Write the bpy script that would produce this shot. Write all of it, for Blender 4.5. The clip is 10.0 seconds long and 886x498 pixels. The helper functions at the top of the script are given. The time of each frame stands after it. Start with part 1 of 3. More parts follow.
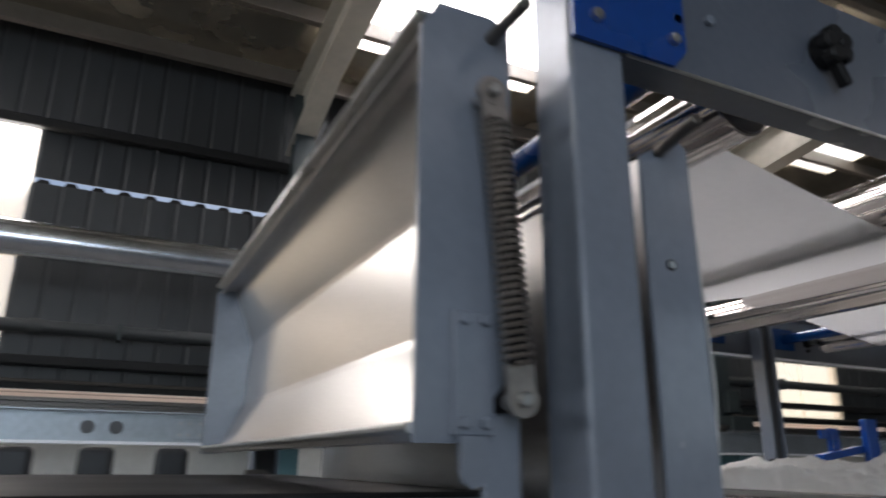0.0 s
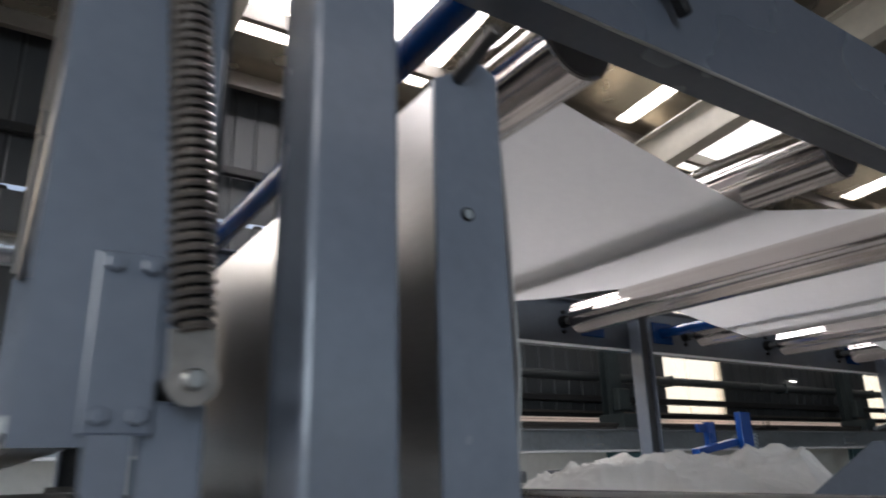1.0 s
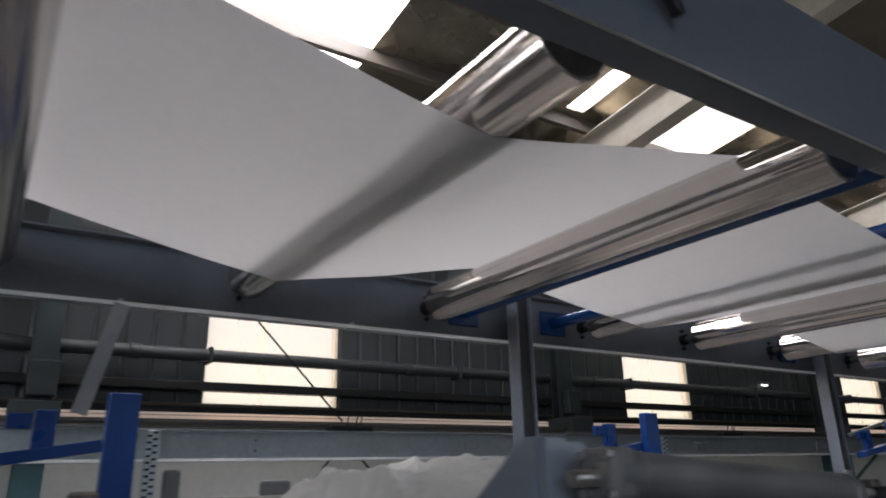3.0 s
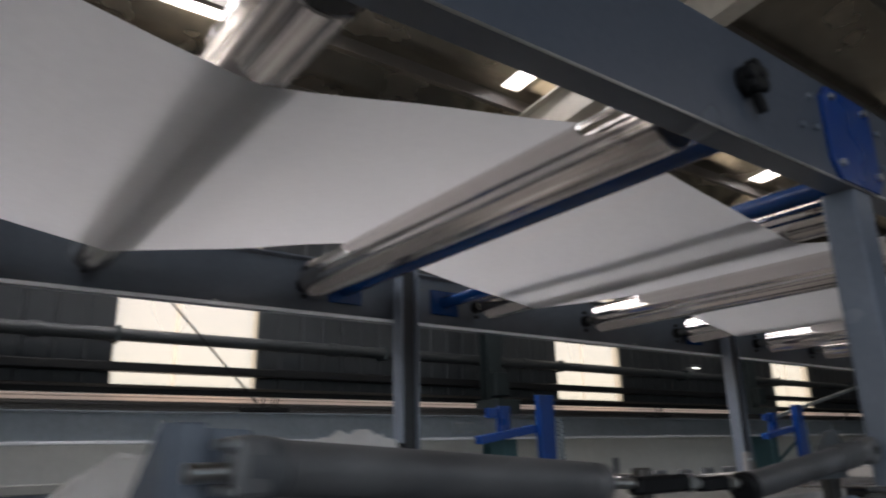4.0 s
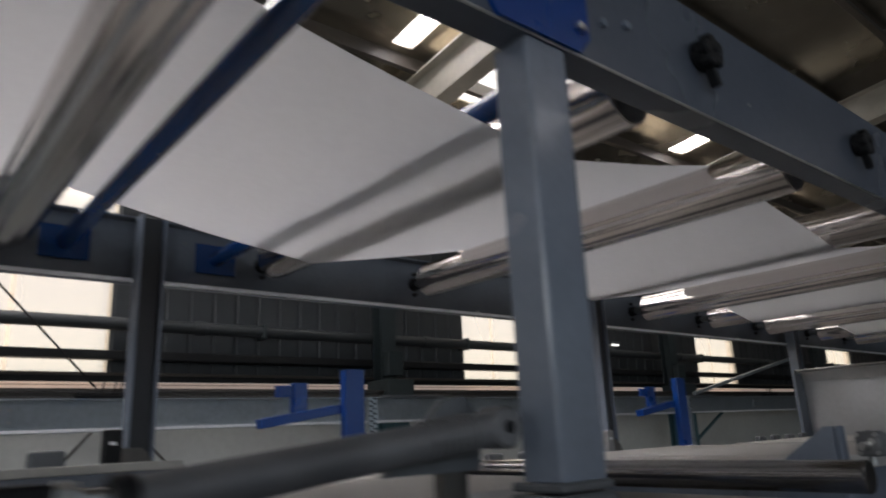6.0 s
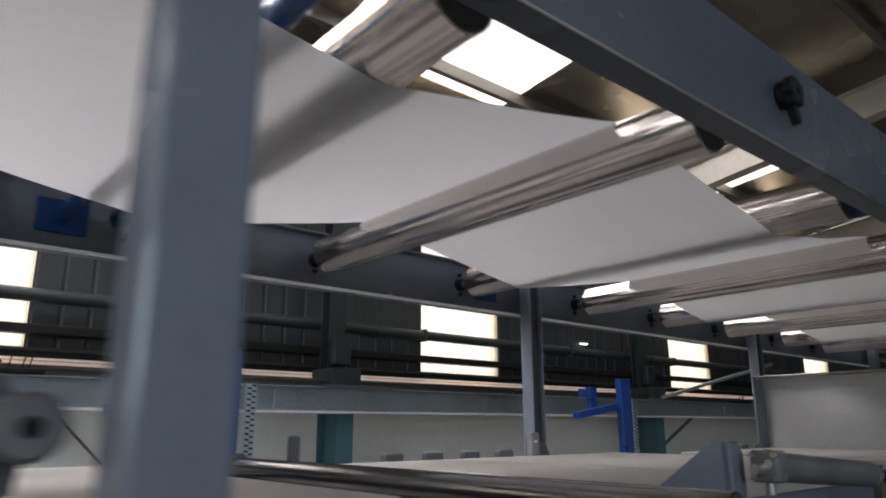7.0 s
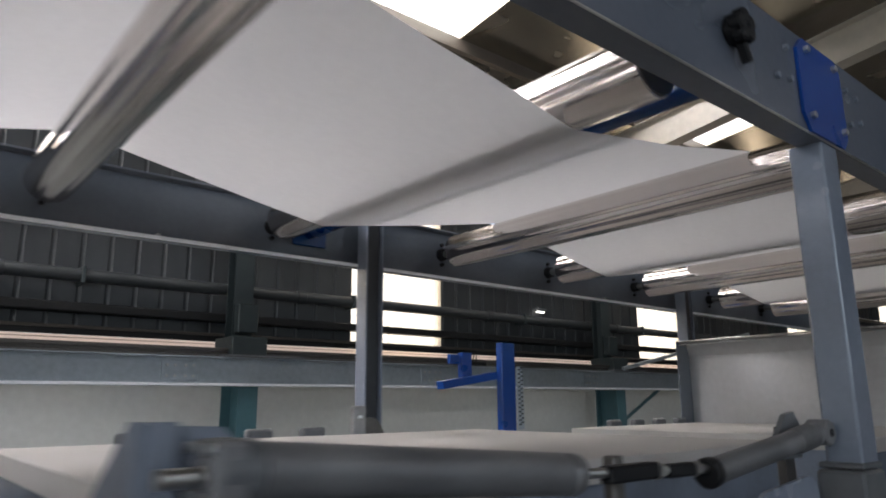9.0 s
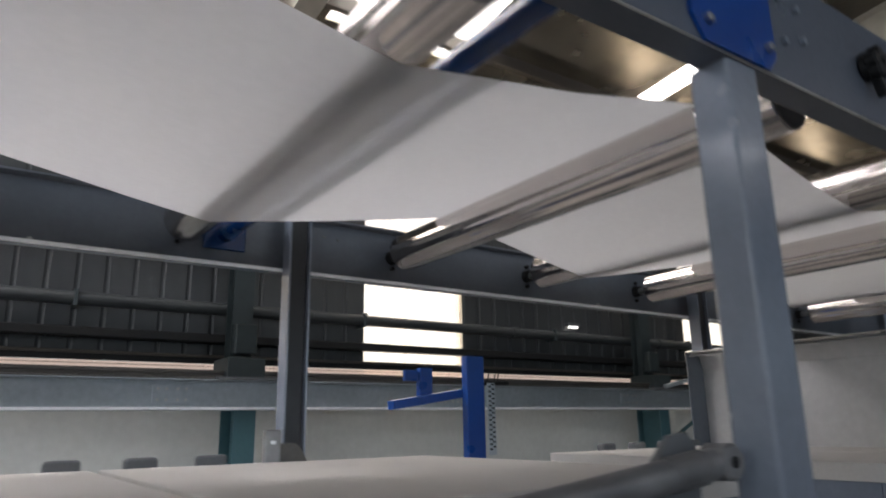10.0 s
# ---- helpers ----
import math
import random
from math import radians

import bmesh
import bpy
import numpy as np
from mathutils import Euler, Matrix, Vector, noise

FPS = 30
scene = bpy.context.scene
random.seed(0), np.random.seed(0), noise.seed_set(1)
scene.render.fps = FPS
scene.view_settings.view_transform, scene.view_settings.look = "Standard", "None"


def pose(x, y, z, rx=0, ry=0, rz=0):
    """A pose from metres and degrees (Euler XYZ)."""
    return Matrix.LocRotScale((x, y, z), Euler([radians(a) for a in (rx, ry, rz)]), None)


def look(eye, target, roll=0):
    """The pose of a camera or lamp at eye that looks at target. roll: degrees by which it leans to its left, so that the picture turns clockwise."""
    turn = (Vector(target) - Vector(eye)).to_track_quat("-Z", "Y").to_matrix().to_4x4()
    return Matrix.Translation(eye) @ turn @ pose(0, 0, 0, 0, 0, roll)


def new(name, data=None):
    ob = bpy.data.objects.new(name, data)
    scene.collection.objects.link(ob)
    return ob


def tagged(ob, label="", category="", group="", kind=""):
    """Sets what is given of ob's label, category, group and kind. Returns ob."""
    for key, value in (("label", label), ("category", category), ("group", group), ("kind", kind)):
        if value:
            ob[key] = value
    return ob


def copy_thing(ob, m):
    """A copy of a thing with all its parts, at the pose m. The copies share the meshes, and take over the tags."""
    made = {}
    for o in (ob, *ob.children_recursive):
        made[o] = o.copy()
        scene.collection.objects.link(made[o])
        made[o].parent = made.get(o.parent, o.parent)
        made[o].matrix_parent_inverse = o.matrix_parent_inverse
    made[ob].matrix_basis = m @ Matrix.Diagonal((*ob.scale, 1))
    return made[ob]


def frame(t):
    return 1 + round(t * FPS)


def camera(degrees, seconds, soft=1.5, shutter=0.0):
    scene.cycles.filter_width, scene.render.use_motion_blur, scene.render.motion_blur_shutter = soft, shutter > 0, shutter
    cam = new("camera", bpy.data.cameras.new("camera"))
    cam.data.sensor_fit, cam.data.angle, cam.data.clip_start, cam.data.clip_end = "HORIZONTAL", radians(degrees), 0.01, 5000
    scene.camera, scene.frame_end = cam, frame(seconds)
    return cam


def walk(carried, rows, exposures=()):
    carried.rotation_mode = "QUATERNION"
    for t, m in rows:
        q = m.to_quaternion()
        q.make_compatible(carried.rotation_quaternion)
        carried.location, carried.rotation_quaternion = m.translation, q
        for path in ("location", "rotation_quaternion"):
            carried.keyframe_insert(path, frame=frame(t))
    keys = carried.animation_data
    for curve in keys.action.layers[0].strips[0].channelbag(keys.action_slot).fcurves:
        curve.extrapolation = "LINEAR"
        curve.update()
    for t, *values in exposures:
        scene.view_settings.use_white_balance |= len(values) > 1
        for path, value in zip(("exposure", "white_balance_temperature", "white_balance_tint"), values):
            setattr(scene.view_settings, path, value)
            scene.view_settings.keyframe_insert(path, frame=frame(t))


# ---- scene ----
cam = camera(65.5, 10.0, 1.8, 0.8)
PATH = [
    (0, (0.025, 0.006, 1.25), (0.853, 1.728, 1.841), 0.5),
    (0.5, (0.168, 0.074, 1.241), (1.117, 1.724, 1.853), 0.7),
    (1, (0.292, 0.117, 1.25), (1.343, 1.709, 1.851), -1.5),
    (1.5, (0.412, 0.127, 1.241), (1.514, 1.687, 1.834), -1.2),
    (2, (0.623, 0.112, 1.254), (1.674, 1.701, 1.862), 0.5),
    (2.2, (0.709, 0.11, 1.248), (1.742, 1.717, 1.84), -0.5),
    (3.3, (1.154, 0.107, 1.236), (2.197, 1.696, 1.858), -1.4),
    (3.5, (1.216, 0.085, 1.236), (2.239, 1.689, 1.854), -0.8),
    (4, (1.376, 0.035, 1.24), (2.523, 1.573, 1.805), -1.4),
    (4.5, (1.572, 0.05, 1.227), (2.808, 1.509, 1.812), -1.2),
    (5, (1.806, 0.074, 1.237), (3.118, 1.487, 1.768), -4.6),
    (5.5, (2.037, 0.042, 1.237), (3.269, 1.528, 1.76), -3.0),
    (6, (2.241, 0.04, 1.219), (3.486, 1.517, 1.738), -2.7),
    (6.2, (2.327, 0.056, 1.2), (3.632, 1.48, 1.719), -1.5),
    (7.3, (2.907, 0.1, 1.228), (4.147, 1.597, 1.698), -0.1),
    (7.5, (3.018, 0.119, 1.221), (4.278, 1.613, 1.648), -1.2),
    (8, (3.204, 0.126, 1.207), (4.571, 1.504, 1.69), -1.0),
    (8.5, (3.446, 0.111, 1.205), (4.765, 1.542, 1.665), -2.1),
    (9, (3.729, 0.065, 1.213), (4.986, 1.559, 1.646), -0.4),
    (9.5, (4.015, 0.086, 1.196), (5.21, 1.599, 1.727), -0.8),
    (10, (4.334, 0.069, 1.203), (5.438, 1.66, 1.7), -1.0),
]
EXPOSURES = [(0, 0.15), (1, 0.32), (2, 0.47), (3.5, -0.06), (4.5, -0.02), (6, -0.06), (7.5, 0.66), (10, 0.82)]
walk(cam, [(t, look(eye, target, roll)) for t, eye, target, roll in PATH], EXPOSURES)

# ---- light ----
world = bpy.data.worlds.new("world")
scene.world = world
world.use_nodes = True
wn = world.node_tree.nodes
sky = wn.new("ShaderNodeTexSky")
sky.sky_type, sky.sun_disc, sky.sun_elevation, sky.sun_rotation = "NISHITA", False, radians(48), radians(20)
world.node_tree.links.new(sky.outputs[0], wn["Background"].inputs[0])
wn["Background"].inputs[1].default_value = 0.07
sun = new("sun", bpy.data.lights.new("sun", "SUN"))
sun.data.energy, sun.data.angle, sun.data.color = 1.2, radians(25), (1.0, 0.97, 0.93)
sun.matrix_world = look((4, 14, 16), (4, 0, 0))


def daylight(name, place, target, wide, high, radiance, colour):
    """An area lamp in an opening, for the sky's light."""
    data = bpy.data.lights.new(name, "AREA")
    data.shape, data.size, data.size_y = "RECTANGLE", wide, high
    data.energy, data.color = radiance * math.pi * wide * high, colour
    ob = new(name, data)
    ob.matrix_world = look(place, target)
    return ob


# ---- materials ----
def material(name, colour, rough=0.5, metal=0.0, grain=0.06, scale=30.0, bump=0.1, blotch=0.08, blotch_scale=2.5,
             stretch=(1, 1, 1), spec=0.45, island=0.0, coat=0.0):
    """Principled paint, metal or stone: colour with fine grain and broad stains, roughness wear and fine relief."""
    m = bpy.data.materials.new(name)
    m.use_nodes = True
    nt = m.node_tree
    n, l = nt.nodes, nt.links
    b = n["Principled BSDF"]
    co = n.new("ShaderNodeTexCoord")
    mp = n.new("ShaderNodeMapping")
    mp.inputs["Scale"].default_value = stretch
    l.new(co.outputs["Object"], mp.inputs[0])
    fine = n.new("ShaderNodeTexNoise")
    fine.inputs["Scale"].default_value, fine.inputs["Detail"].default_value = scale, 5
    broad = n.new("ShaderNodeTexNoise")
    broad.inputs["Scale"].default_value, broad.inputs["Detail"].default_value = blotch_scale, 3
    l.new(mp.outputs[0], fine.inputs["Vector"])
    l.new(co.outputs["Object"], broad.inputs["Vector"])
    a = n.new("ShaderNodeMath")
    a.operation = "MULTIPLY_ADD"
    a.inputs[1].default_value, a.inputs[2].default_value = grain * 4, 1 - grain * 2
    l.new(fine.outputs[0], a.inputs[0])
    c = n.new("ShaderNodeMath")
    c.operation = "MULTIPLY_ADD"
    c.inputs[1].default_value, c.inputs[2].default_value = blotch * 4, 1 - blotch * 2
    l.new(broad.outputs[0], c.inputs[0])
    d = n.new("ShaderNodeMath")
    d.operation = "MULTIPLY"
    l.new(a.outputs[0], d.inputs[0])
    l.new(c.outputs[0], d.inputs[1])
    out = d
    if island:
        info = n.new("ShaderNodeObjectInfo")
        e = n.new("ShaderNodeMath")
        e.operation = "MULTIPLY_ADD"
        e.inputs[1].default_value, e.inputs[2].default_value = island * 2, 1 - island
        l.new(info.outputs["Random"], e.inputs[0])
        g = n.new("ShaderNodeMath")
        g.operation = "MULTIPLY"
        l.new(d.outputs[0], g.inputs[0])
        l.new(e.outputs[0], g.inputs[1])
        out = g
    mix = n.new("ShaderNodeVectorMath")
    mix.operation = "SCALE"
    mix.inputs[0].default_value = colour
    l.new(out.outputs[0], mix.inputs["Scale"])
    l.new(mix.outputs[0], b.inputs["Base Color"])
    r = n.new("ShaderNodeMath")
    r.operation = "MULTIPLY_ADD"
    r.inputs[1].default_value, r.inputs[2].default_value = rough * 0.5, rough * 0.75
    l.new(broad.outputs[0], r.inputs[0])
    l.new(r.outputs[0], b.inputs["Roughness"])
    b.inputs["Metallic"].default_value = metal
    b.inputs["Specular IOR Level"].default_value = spec
    b.inputs["Coat Weight"].default_value = coat
    if bump:
        bp = n.new("ShaderNodeBump")
        bp.inputs["Strength"].default_value, bp.inputs["Distance"].default_value = bump, 0.004
        l.new(fine.outputs[0], bp.inputs["Height"])
        l.new(bp.outputs[0], b.inputs["Normal"])
    return m


GREY = material("grey_machine_paint", (0.20, 0.228, 0.280), 0.25, 0.0, 0.05, 60, 0.06, 0.12, 5, spec=0.55, coat=0.15)
TAN = material("tan_paint", (0.34, 0.25, 0.20), 0.6, 0.0, 0.08, 20, 0.06)
# Charcoal for stop blocks; also shade painted in post channels and behind trays.
CHARCOAL = material("charcoal_paint_and_shade", (0.028, 0.029, 0.032), 0.45, 0.0, 0.08, 40, 0.08)
BLACKISH = material("dark_primer", (0.014, 0.014, 0.014), 0.55, 0.0, 0.08, 20, 0.06, spec=0.25)
DARKGREY = material("dark_grey_paint", (0.12, 0.125, 0.13), 0.42, 0.0, 0.06, 50, 0.08)
BEAMGREY = material("mid_grey_beam_paint", (0.114, 0.130, 0.163), 0.26, 0.0, 0.05, 60, 0.06, 0.05, 3)
# Slate for beam and rail; also shade painted on the second tray's ends.
SLATE = material("slate_paint_and_shade", (0.135, 0.150, 0.175), 0.22, 0.0, 0.05, 60, 0.06, 0.10, 5)
BLUE = material("blue_machine_paint", (0.002, 0.052, 0.27), 0.28, 0.0, 0.05, 60, 0.05)
NAVY = material("navy_tube_paint", (0.002, 0.035, 0.15), 0.26, 0.0, 0.06, 60, 0.05)
CHROME = material("polished_roller_chrome", (0.58, 0.54, 0.515), 0.10, 1.0, 0.05, 45, 0.03, 0.03, 3, (1, 0.012, 1))
cb = CHROME.node_tree.nodes["Principled BSDF"]
cb.inputs["Anisotropic"].default_value, cb.inputs["Anisotropic Rotation"].default_value = 1.0, 0.25
around = CHROME.node_tree.nodes.new("ShaderNodeTangent")
around.direction_type, around.axis = "RADIAL", "Y"
CHROME.node_tree.links.new(around.outputs[0], cb.inputs["Tangent"])
# shallow grinding flats along the rollers
flats = CHROME.node_tree.nodes.new("ShaderNodeTexNoise")
flats.inputs["Scale"].default_value, flats.inputs["Detail"].default_value = 30, 1.0
wave = CHROME.node_tree.nodes.new("ShaderNodeBump")
wave.inputs["Strength"].default_value, wave.inputs["Distance"].default_value = 1.0, 0.022
CHROME.node_tree.links.new(CHROME.node_tree.nodes["Mapping"].outputs[0], flats.inputs["Vector"])
CHROME.node_tree.links.new(flats.outputs[0], wave.inputs["Height"])
CHROME.node_tree.links.new(CHROME.node_tree.nodes["Bump"].outputs[0], wave.inputs["Normal"])
CHROME.node_tree.links.new(wave.outputs[0], cb.inputs["Normal"])
STEEL = material("bare_steel", (0.5, 0.5, 0.49), 0.3, 1.0, 0.08, 60, 0.08)
SHEET = material("stainless_sheet", (0.62, 0.60, 0.585), 0.31, 1.0, 0.05, 60, 0.02, 0.03, 2, (1, 0.6, 6))
CASTGREY = material("cast_grey_metal", (0.30, 0.293, 0.29), 0.40, 0.55, 0.12, 30, 0.15, 0.16, 14)
DUCT = material("bright_duct_zinc", (0.52, 0.54, 0.57), 0.24, 1.0, 0.1, 12, 0.04, 0.12, 2)
ZINC = material("galvanised_steel", (0.42, 0.465, 0.50), 0.40, 0.6, 0.1, 22, 0.05, 0.1, 3)
# Pale zinc with edge light put into its colour; also for pale marks.
PALE_EDGELIGHT = material("pale_mark_and_edge_light", (0.86, 0.88, 0.90), 0.35, 0.2, 0.08, 22, 0.05)
BLACK = material("black_plastic", (0.010, 0.010, 0.011), 0.5, 0.0, 0.1, 60, 0.1, spec=0.22)
IRON = material("worn_dark_steel", (0.13, 0.12, 0.11), 0.42, 0.7, 0.12, 40, 0.15)
DARKBAR = material("dark_polished_bar", (0.24, 0.235, 0.235), 0.2, 1.0, 0.06, 60, 0.06)
DULLSHEET = material("dull_stainless_sheet", (0.50, 0.50, 0.50), 0.55, 0.5, 0.06, 30, 0.05, 0.1, 3)
CLAD = material("grey_green_cladding", (0.044, 0.047, 0.049), 0.42, 0.0, 0.08, 12, 0.05, 0.15, 1.2, (1, 1, 0.2), spec=0.35, island=0.10)
PLASTER = material("white_painted_plaster", (0.58, 0.59, 0.56), 0.8, 0.0, 0.05, 18, 0.15, 0.08, 0.8)
PIPE = material("grey_green_pipe_paint", (0.034, 0.038, 0.039), 0.55, 0.0, 0.08, 20, 0.06, 0.15, 2)
# Darkened teal for fittings, and for shade painted on the upper columns.
SHAFT = material("dark_teal_paint_and_shade", (0.032, 0.042, 0.043), 0.5, 0.0, 0.08, 20, 0.06, 0.15, 2, spec=0.35)
# Near black painted for the shade in bores and between coils.
BORESHADE = material("bore_and_coil_shade", (0.012, 0.012, 0.013), 0.6, 0.0, 0.08, 20, 0.05, spec=0.2)
CYL = material("worn_cylinder_grey", (0.165, 0.163, 0.166), 0.46, 0.3, 0.16, 26, 0.2, 0.22, 9, (0.3, 1, 1))
TEAL = material("teal_column_paint", (0.06, 0.14, 0.16), 0.45, 0.0, 0.06, 30, 0.06)
FOIL = material("foil_insulation", (0.55, 0.50, 0.41), 0.26, 0.9, 0.12, 5, 0.5, 0.15, 1.5)
PURLIN = material("brown_primer_steel", (0.10, 0.085, 0.07), 0.5, 0.0, 0.08, 20, 0.08)
RAFTER = material("weathered_rafter_paint", (0.42, 0.39, 0.33), 0.5, 0.0, 0.08, 12, 0.06)
CONCRETE = material("worn_concrete", (0.17, 0.165, 0.16), 0.6, 0.0, 0.1, 9, 0.15, 0.12, 0.7)
RAILBEIGE = material("dull_beige_paint", (0.34, 0.33, 0.30), 0.6, 0.0, 0.06, 40, 0.1, 0.12, 4)
FELT = material("pale_table_covering", (0.53, 0.505, 0.475), 0.75, 0.0, 0.04, 120, 0.12, 0.05, 2)
GROUND = material("pale_yard_concrete", (0.42, 0.36, 0.30), 0.8, 0.0, 0.1, 4, 0.1, 0.1, 0.3)


def sheet_material(name, colour, through_share, scale, bump):
    """A thin sheet that lets part of the light through."""
    m = bpy.data.materials.new(name)
    m.use_nodes = True
    n, l = m.node_tree.nodes, m.node_tree.links
    n.remove(n["Principled BSDF"])
    tex = n.new("ShaderNodeTexNoise")
    tex.inputs["Scale"].default_value, tex.inputs["Detail"].default_value = scale, 4
    co = n.new("ShaderNodeTexCoord")
    l.new(co.outputs["Object"], tex.inputs["Vector"])
    ramp = n.new("ShaderNodeMapRange")
    ramp.inputs["To Min"].default_value, ramp.inputs["To Max"].default_value = 0.93, 1.0
    l.new(tex.outputs[0], ramp.inputs["Value"])
    col = n.new("ShaderNodeVectorMath")
    col.operation = "SCALE"
    col.inputs[0].default_value = colour
    l.new(ramp.outputs[0], col.inputs["Scale"])
    bp = n.new("ShaderNodeBump")
    bp.inputs["Strength"].default_value, bp.inputs["Distance"].default_value = bump, 0.003
    l.new(tex.outputs[0], bp.inputs["Height"])
    d, t, mix = n.new("ShaderNodeBsdfDiffuse"), n.new("ShaderNodeBsdfTranslucent"), n.new("ShaderNodeMixShader")
    for s in (d, t):
        l.new(col.outputs[0], s.inputs["Color"])
        l.new(bp.outputs[0], s.inputs["Normal"])
    mix.inputs[0].default_value = through_share
    l.new(d.outputs[0], mix.inputs[1])
    l.new(t.outputs[0], mix.inputs[2])
    l.new(mix.outputs[0], n["Material Output"].inputs[0])
    return m


WEB = sheet_material("white_paper_web", (0.86, 0.86, 0.87), 0.42, 40, 0.05)
# Daylight in the gap above the masonry, put into a sheet's pinkish colour.
GAPDAYLIGHT = sheet_material("gap_daylight_sheet", (0.85, 0.74, 0.67), 0.9, 3, 0.0)
CLOTH = sheet_material("white_cloth", (0.86, 0.84, 0.81), 0.12, 60, 0.3)


def pane_material():
    m = bpy.data.materials.new("translucent_sheet")
    m.use_nodes = True
    n, l = m.node_tree.nodes, m.node_tree.links
    n.remove(n["Principled BSDF"])
    clear, milky, mix = n.new("ShaderNodeBsdfTransparent"), n.new("ShaderNodeBsdfTranslucent"), n.new("ShaderNodeMixShader")
    clear.inputs[0].default_value = (1.0, 0.98, 0.96, 1)
    milky.inputs[0].default_value = (0.8, 0.74, 0.66, 1)
    tex = n.new("ShaderNodeTexNoise")
    tex.inputs["Scale"].default_value = 1.1
    ramp = n.new("ShaderNodeMapRange")
    ramp.inputs["To Min"].default_value, ramp.inputs["To Max"].default_value = 0.2, 0.36
    l.new(tex.outputs[0], ramp.inputs["Value"])
    l.new(ramp.outputs[0], mix.inputs[0])
    l.new(clear.outputs[0], mix.inputs[1])
    l.new(milky.outputs[0], mix.inputs[2])
    l.new(mix.outputs[0], n["Material Output"].inputs[0])
    return m


PANE = pane_material()
GLOW = bpy.data.materials.new("lit_tube")
GLOW.use_nodes = True
GLOW.node_tree.nodes["Principled BSDF"].inputs["Emission Color"].default_value = (1, 0.97, 0.92, 1)
GLOW.node_tree.nodes["Principled BSDF"].inputs["Emission Strength"].default_value = 3.0

# ---- building blocks ----
PLACE = {}


def thing(name, place, label, category, group="", kind=""):
    ob = new(name)
    ob.location = place
    ob.empty_display_size = 0.1
    PLACE[ob] = Vector(place)
    return tagged(ob, label, category, group, kind)


def part(name, bm, mat, parent=None, label="", smooth=False):
    """Links a bmesh in world coordinates as one mesh object, under a thing or a part."""
    me = bpy.data.meshes.new(name)
    base = PLACE[parent] if parent else Vector((0, 0, 0))
    bmesh.ops.translate(bm, verts=bm.verts, vec=-base)
    for f in bm.faces:
        f.smooth = smooth
    bm.to_mesh(me)
    bm.free()
    me.materials.append(mat)
    if smooth:
        me.set_sharp_from_angle(angle=radians(28))
    ob = new(name, me)
    ob.parent = parent
    PLACE[ob] = base
    return tagged(ob, label)


def box(x0, x1, y0, y1, z0, z1, bevel=0.0, bm=None, seg=1):
    bm = bm or bmesh.new()
    made = bmesh.ops.create_cube(bm, size=1, matrix=Matrix.Translation(((x0 + x1) / 2, (y0 + y1) / 2, (z0 + z1) / 2)) @ Matrix.Diagonal((x1 - x0, y1 - y0, z1 - z0, 1)))
    if bevel:
        edges = list({e for v in made["verts"] for e in v.link_edges})
        bmesh.ops.bevel(bm, geom=edges, offset=bevel, segments=seg, profile=0.5, affect="EDGES")
    return bm


def rod(a, b, r, bm=None, n=16, r2=None, bevel=0.0):
    """A round bar from a to b."""
    bm = bm or bmesh.new()
    a, b = Vector(a), Vector(b)
    m = Matrix.Translation((a + b) / 2) @ (b - a).to_track_quat("Z", "Y").to_matrix().to_4x4()
    made = bmesh.ops.create_cone(bm, cap_ends=True, segments=n, radius1=r, radius2=r if r2 is None else r2, depth=(b - a).length, matrix=m)
    if bevel:
        caps = [e for e in {e for v in made["verts"] for e in v.link_edges} if any(len(f.verts) > 4 for f in e.link_faces)]
        bmesh.ops.bevel(bm, geom=caps, offset=bevel, segments=1, profile=0.5, affect="EDGES")
    return bm


def bar(a, b, wide, high, bm=None, bevel=0.0):
    """A straight bar of rectangular section from a to b."""
    bm = bm or bmesh.new()
    a, b = Vector(a), Vector(b)
    m = Matrix.Translation((a + b) / 2) @ (b - a).to_track_quat("X", "Z").to_matrix().to_4x4() @ Matrix.Diagonal(((b - a).length, wide, high, 1))
    made = bmesh.ops.create_cube(bm, size=1, matrix=m)
    if bevel:
        bmesh.ops.bevel(bm, geom=list({e for v in made["verts"] for e in v.link_edges}), offset=bevel, segments=1, affect="EDGES")
    return bm


def prism(outline, axis, lo, hi, bm=None):
    """A flat outline drawn out along an axis; outline in the other two axes' order."""
    bm = bm or bmesh.new()

    def at(u, v, w):
        return {"x": (w, u, v), "y": (u, w, v), "z": (u, v, w)}[axis]
    low = [bm.verts.new(at(u, v, lo)) for u, v in outline]
    top = [bm.verts.new(at(u, v, hi)) for u, v in outline]
    n = len(outline)
    faces = [bm.faces.new(low), bm.faces.new(top[::-1])]
    faces += [bm.faces.new((low[i], top[i], top[(i + 1) % n], low[(i + 1) % n])) for i in range(n)]
    bmesh.ops.recalc_face_normals(bm, faces=faces)
    return bm


def strip(line, t):
    """The closed outline of a sheet of thickness t bent along a line of points."""
    pts = [Vector(p) for p in line]
    left, right = [], []
    for i, p in enumerate(pts):
        d = (pts[min(i + 1, len(pts) - 1)] - pts[max(i - 1, 0)]).normalized()
        nrm = Vector((-d.y, d.x)) * (t / 2)
        left.append(p + nrm)
        right.append(p - nrm)
    return [tuple(p) for p in left + right[::-1]]


def screws(parent, places, r, axis, mat, depth=0.012):
    for p in places:
        v = {"x": Vector((1, 0, 0)), "y": Vector((0, 1, 0)), "z": Vector((0, 0, 1))}[axis]
        part("bolt", rod(Vector(p) - v * depth / 2, Vector(p) + v * depth / 2, r, n=6, bevel=r * 0.2), mat, parent)

# ---- the hall ----
COLUMNS = (-3.8, 1.33, 6.16, 11.13, 16.1, 21.1, 26.1)
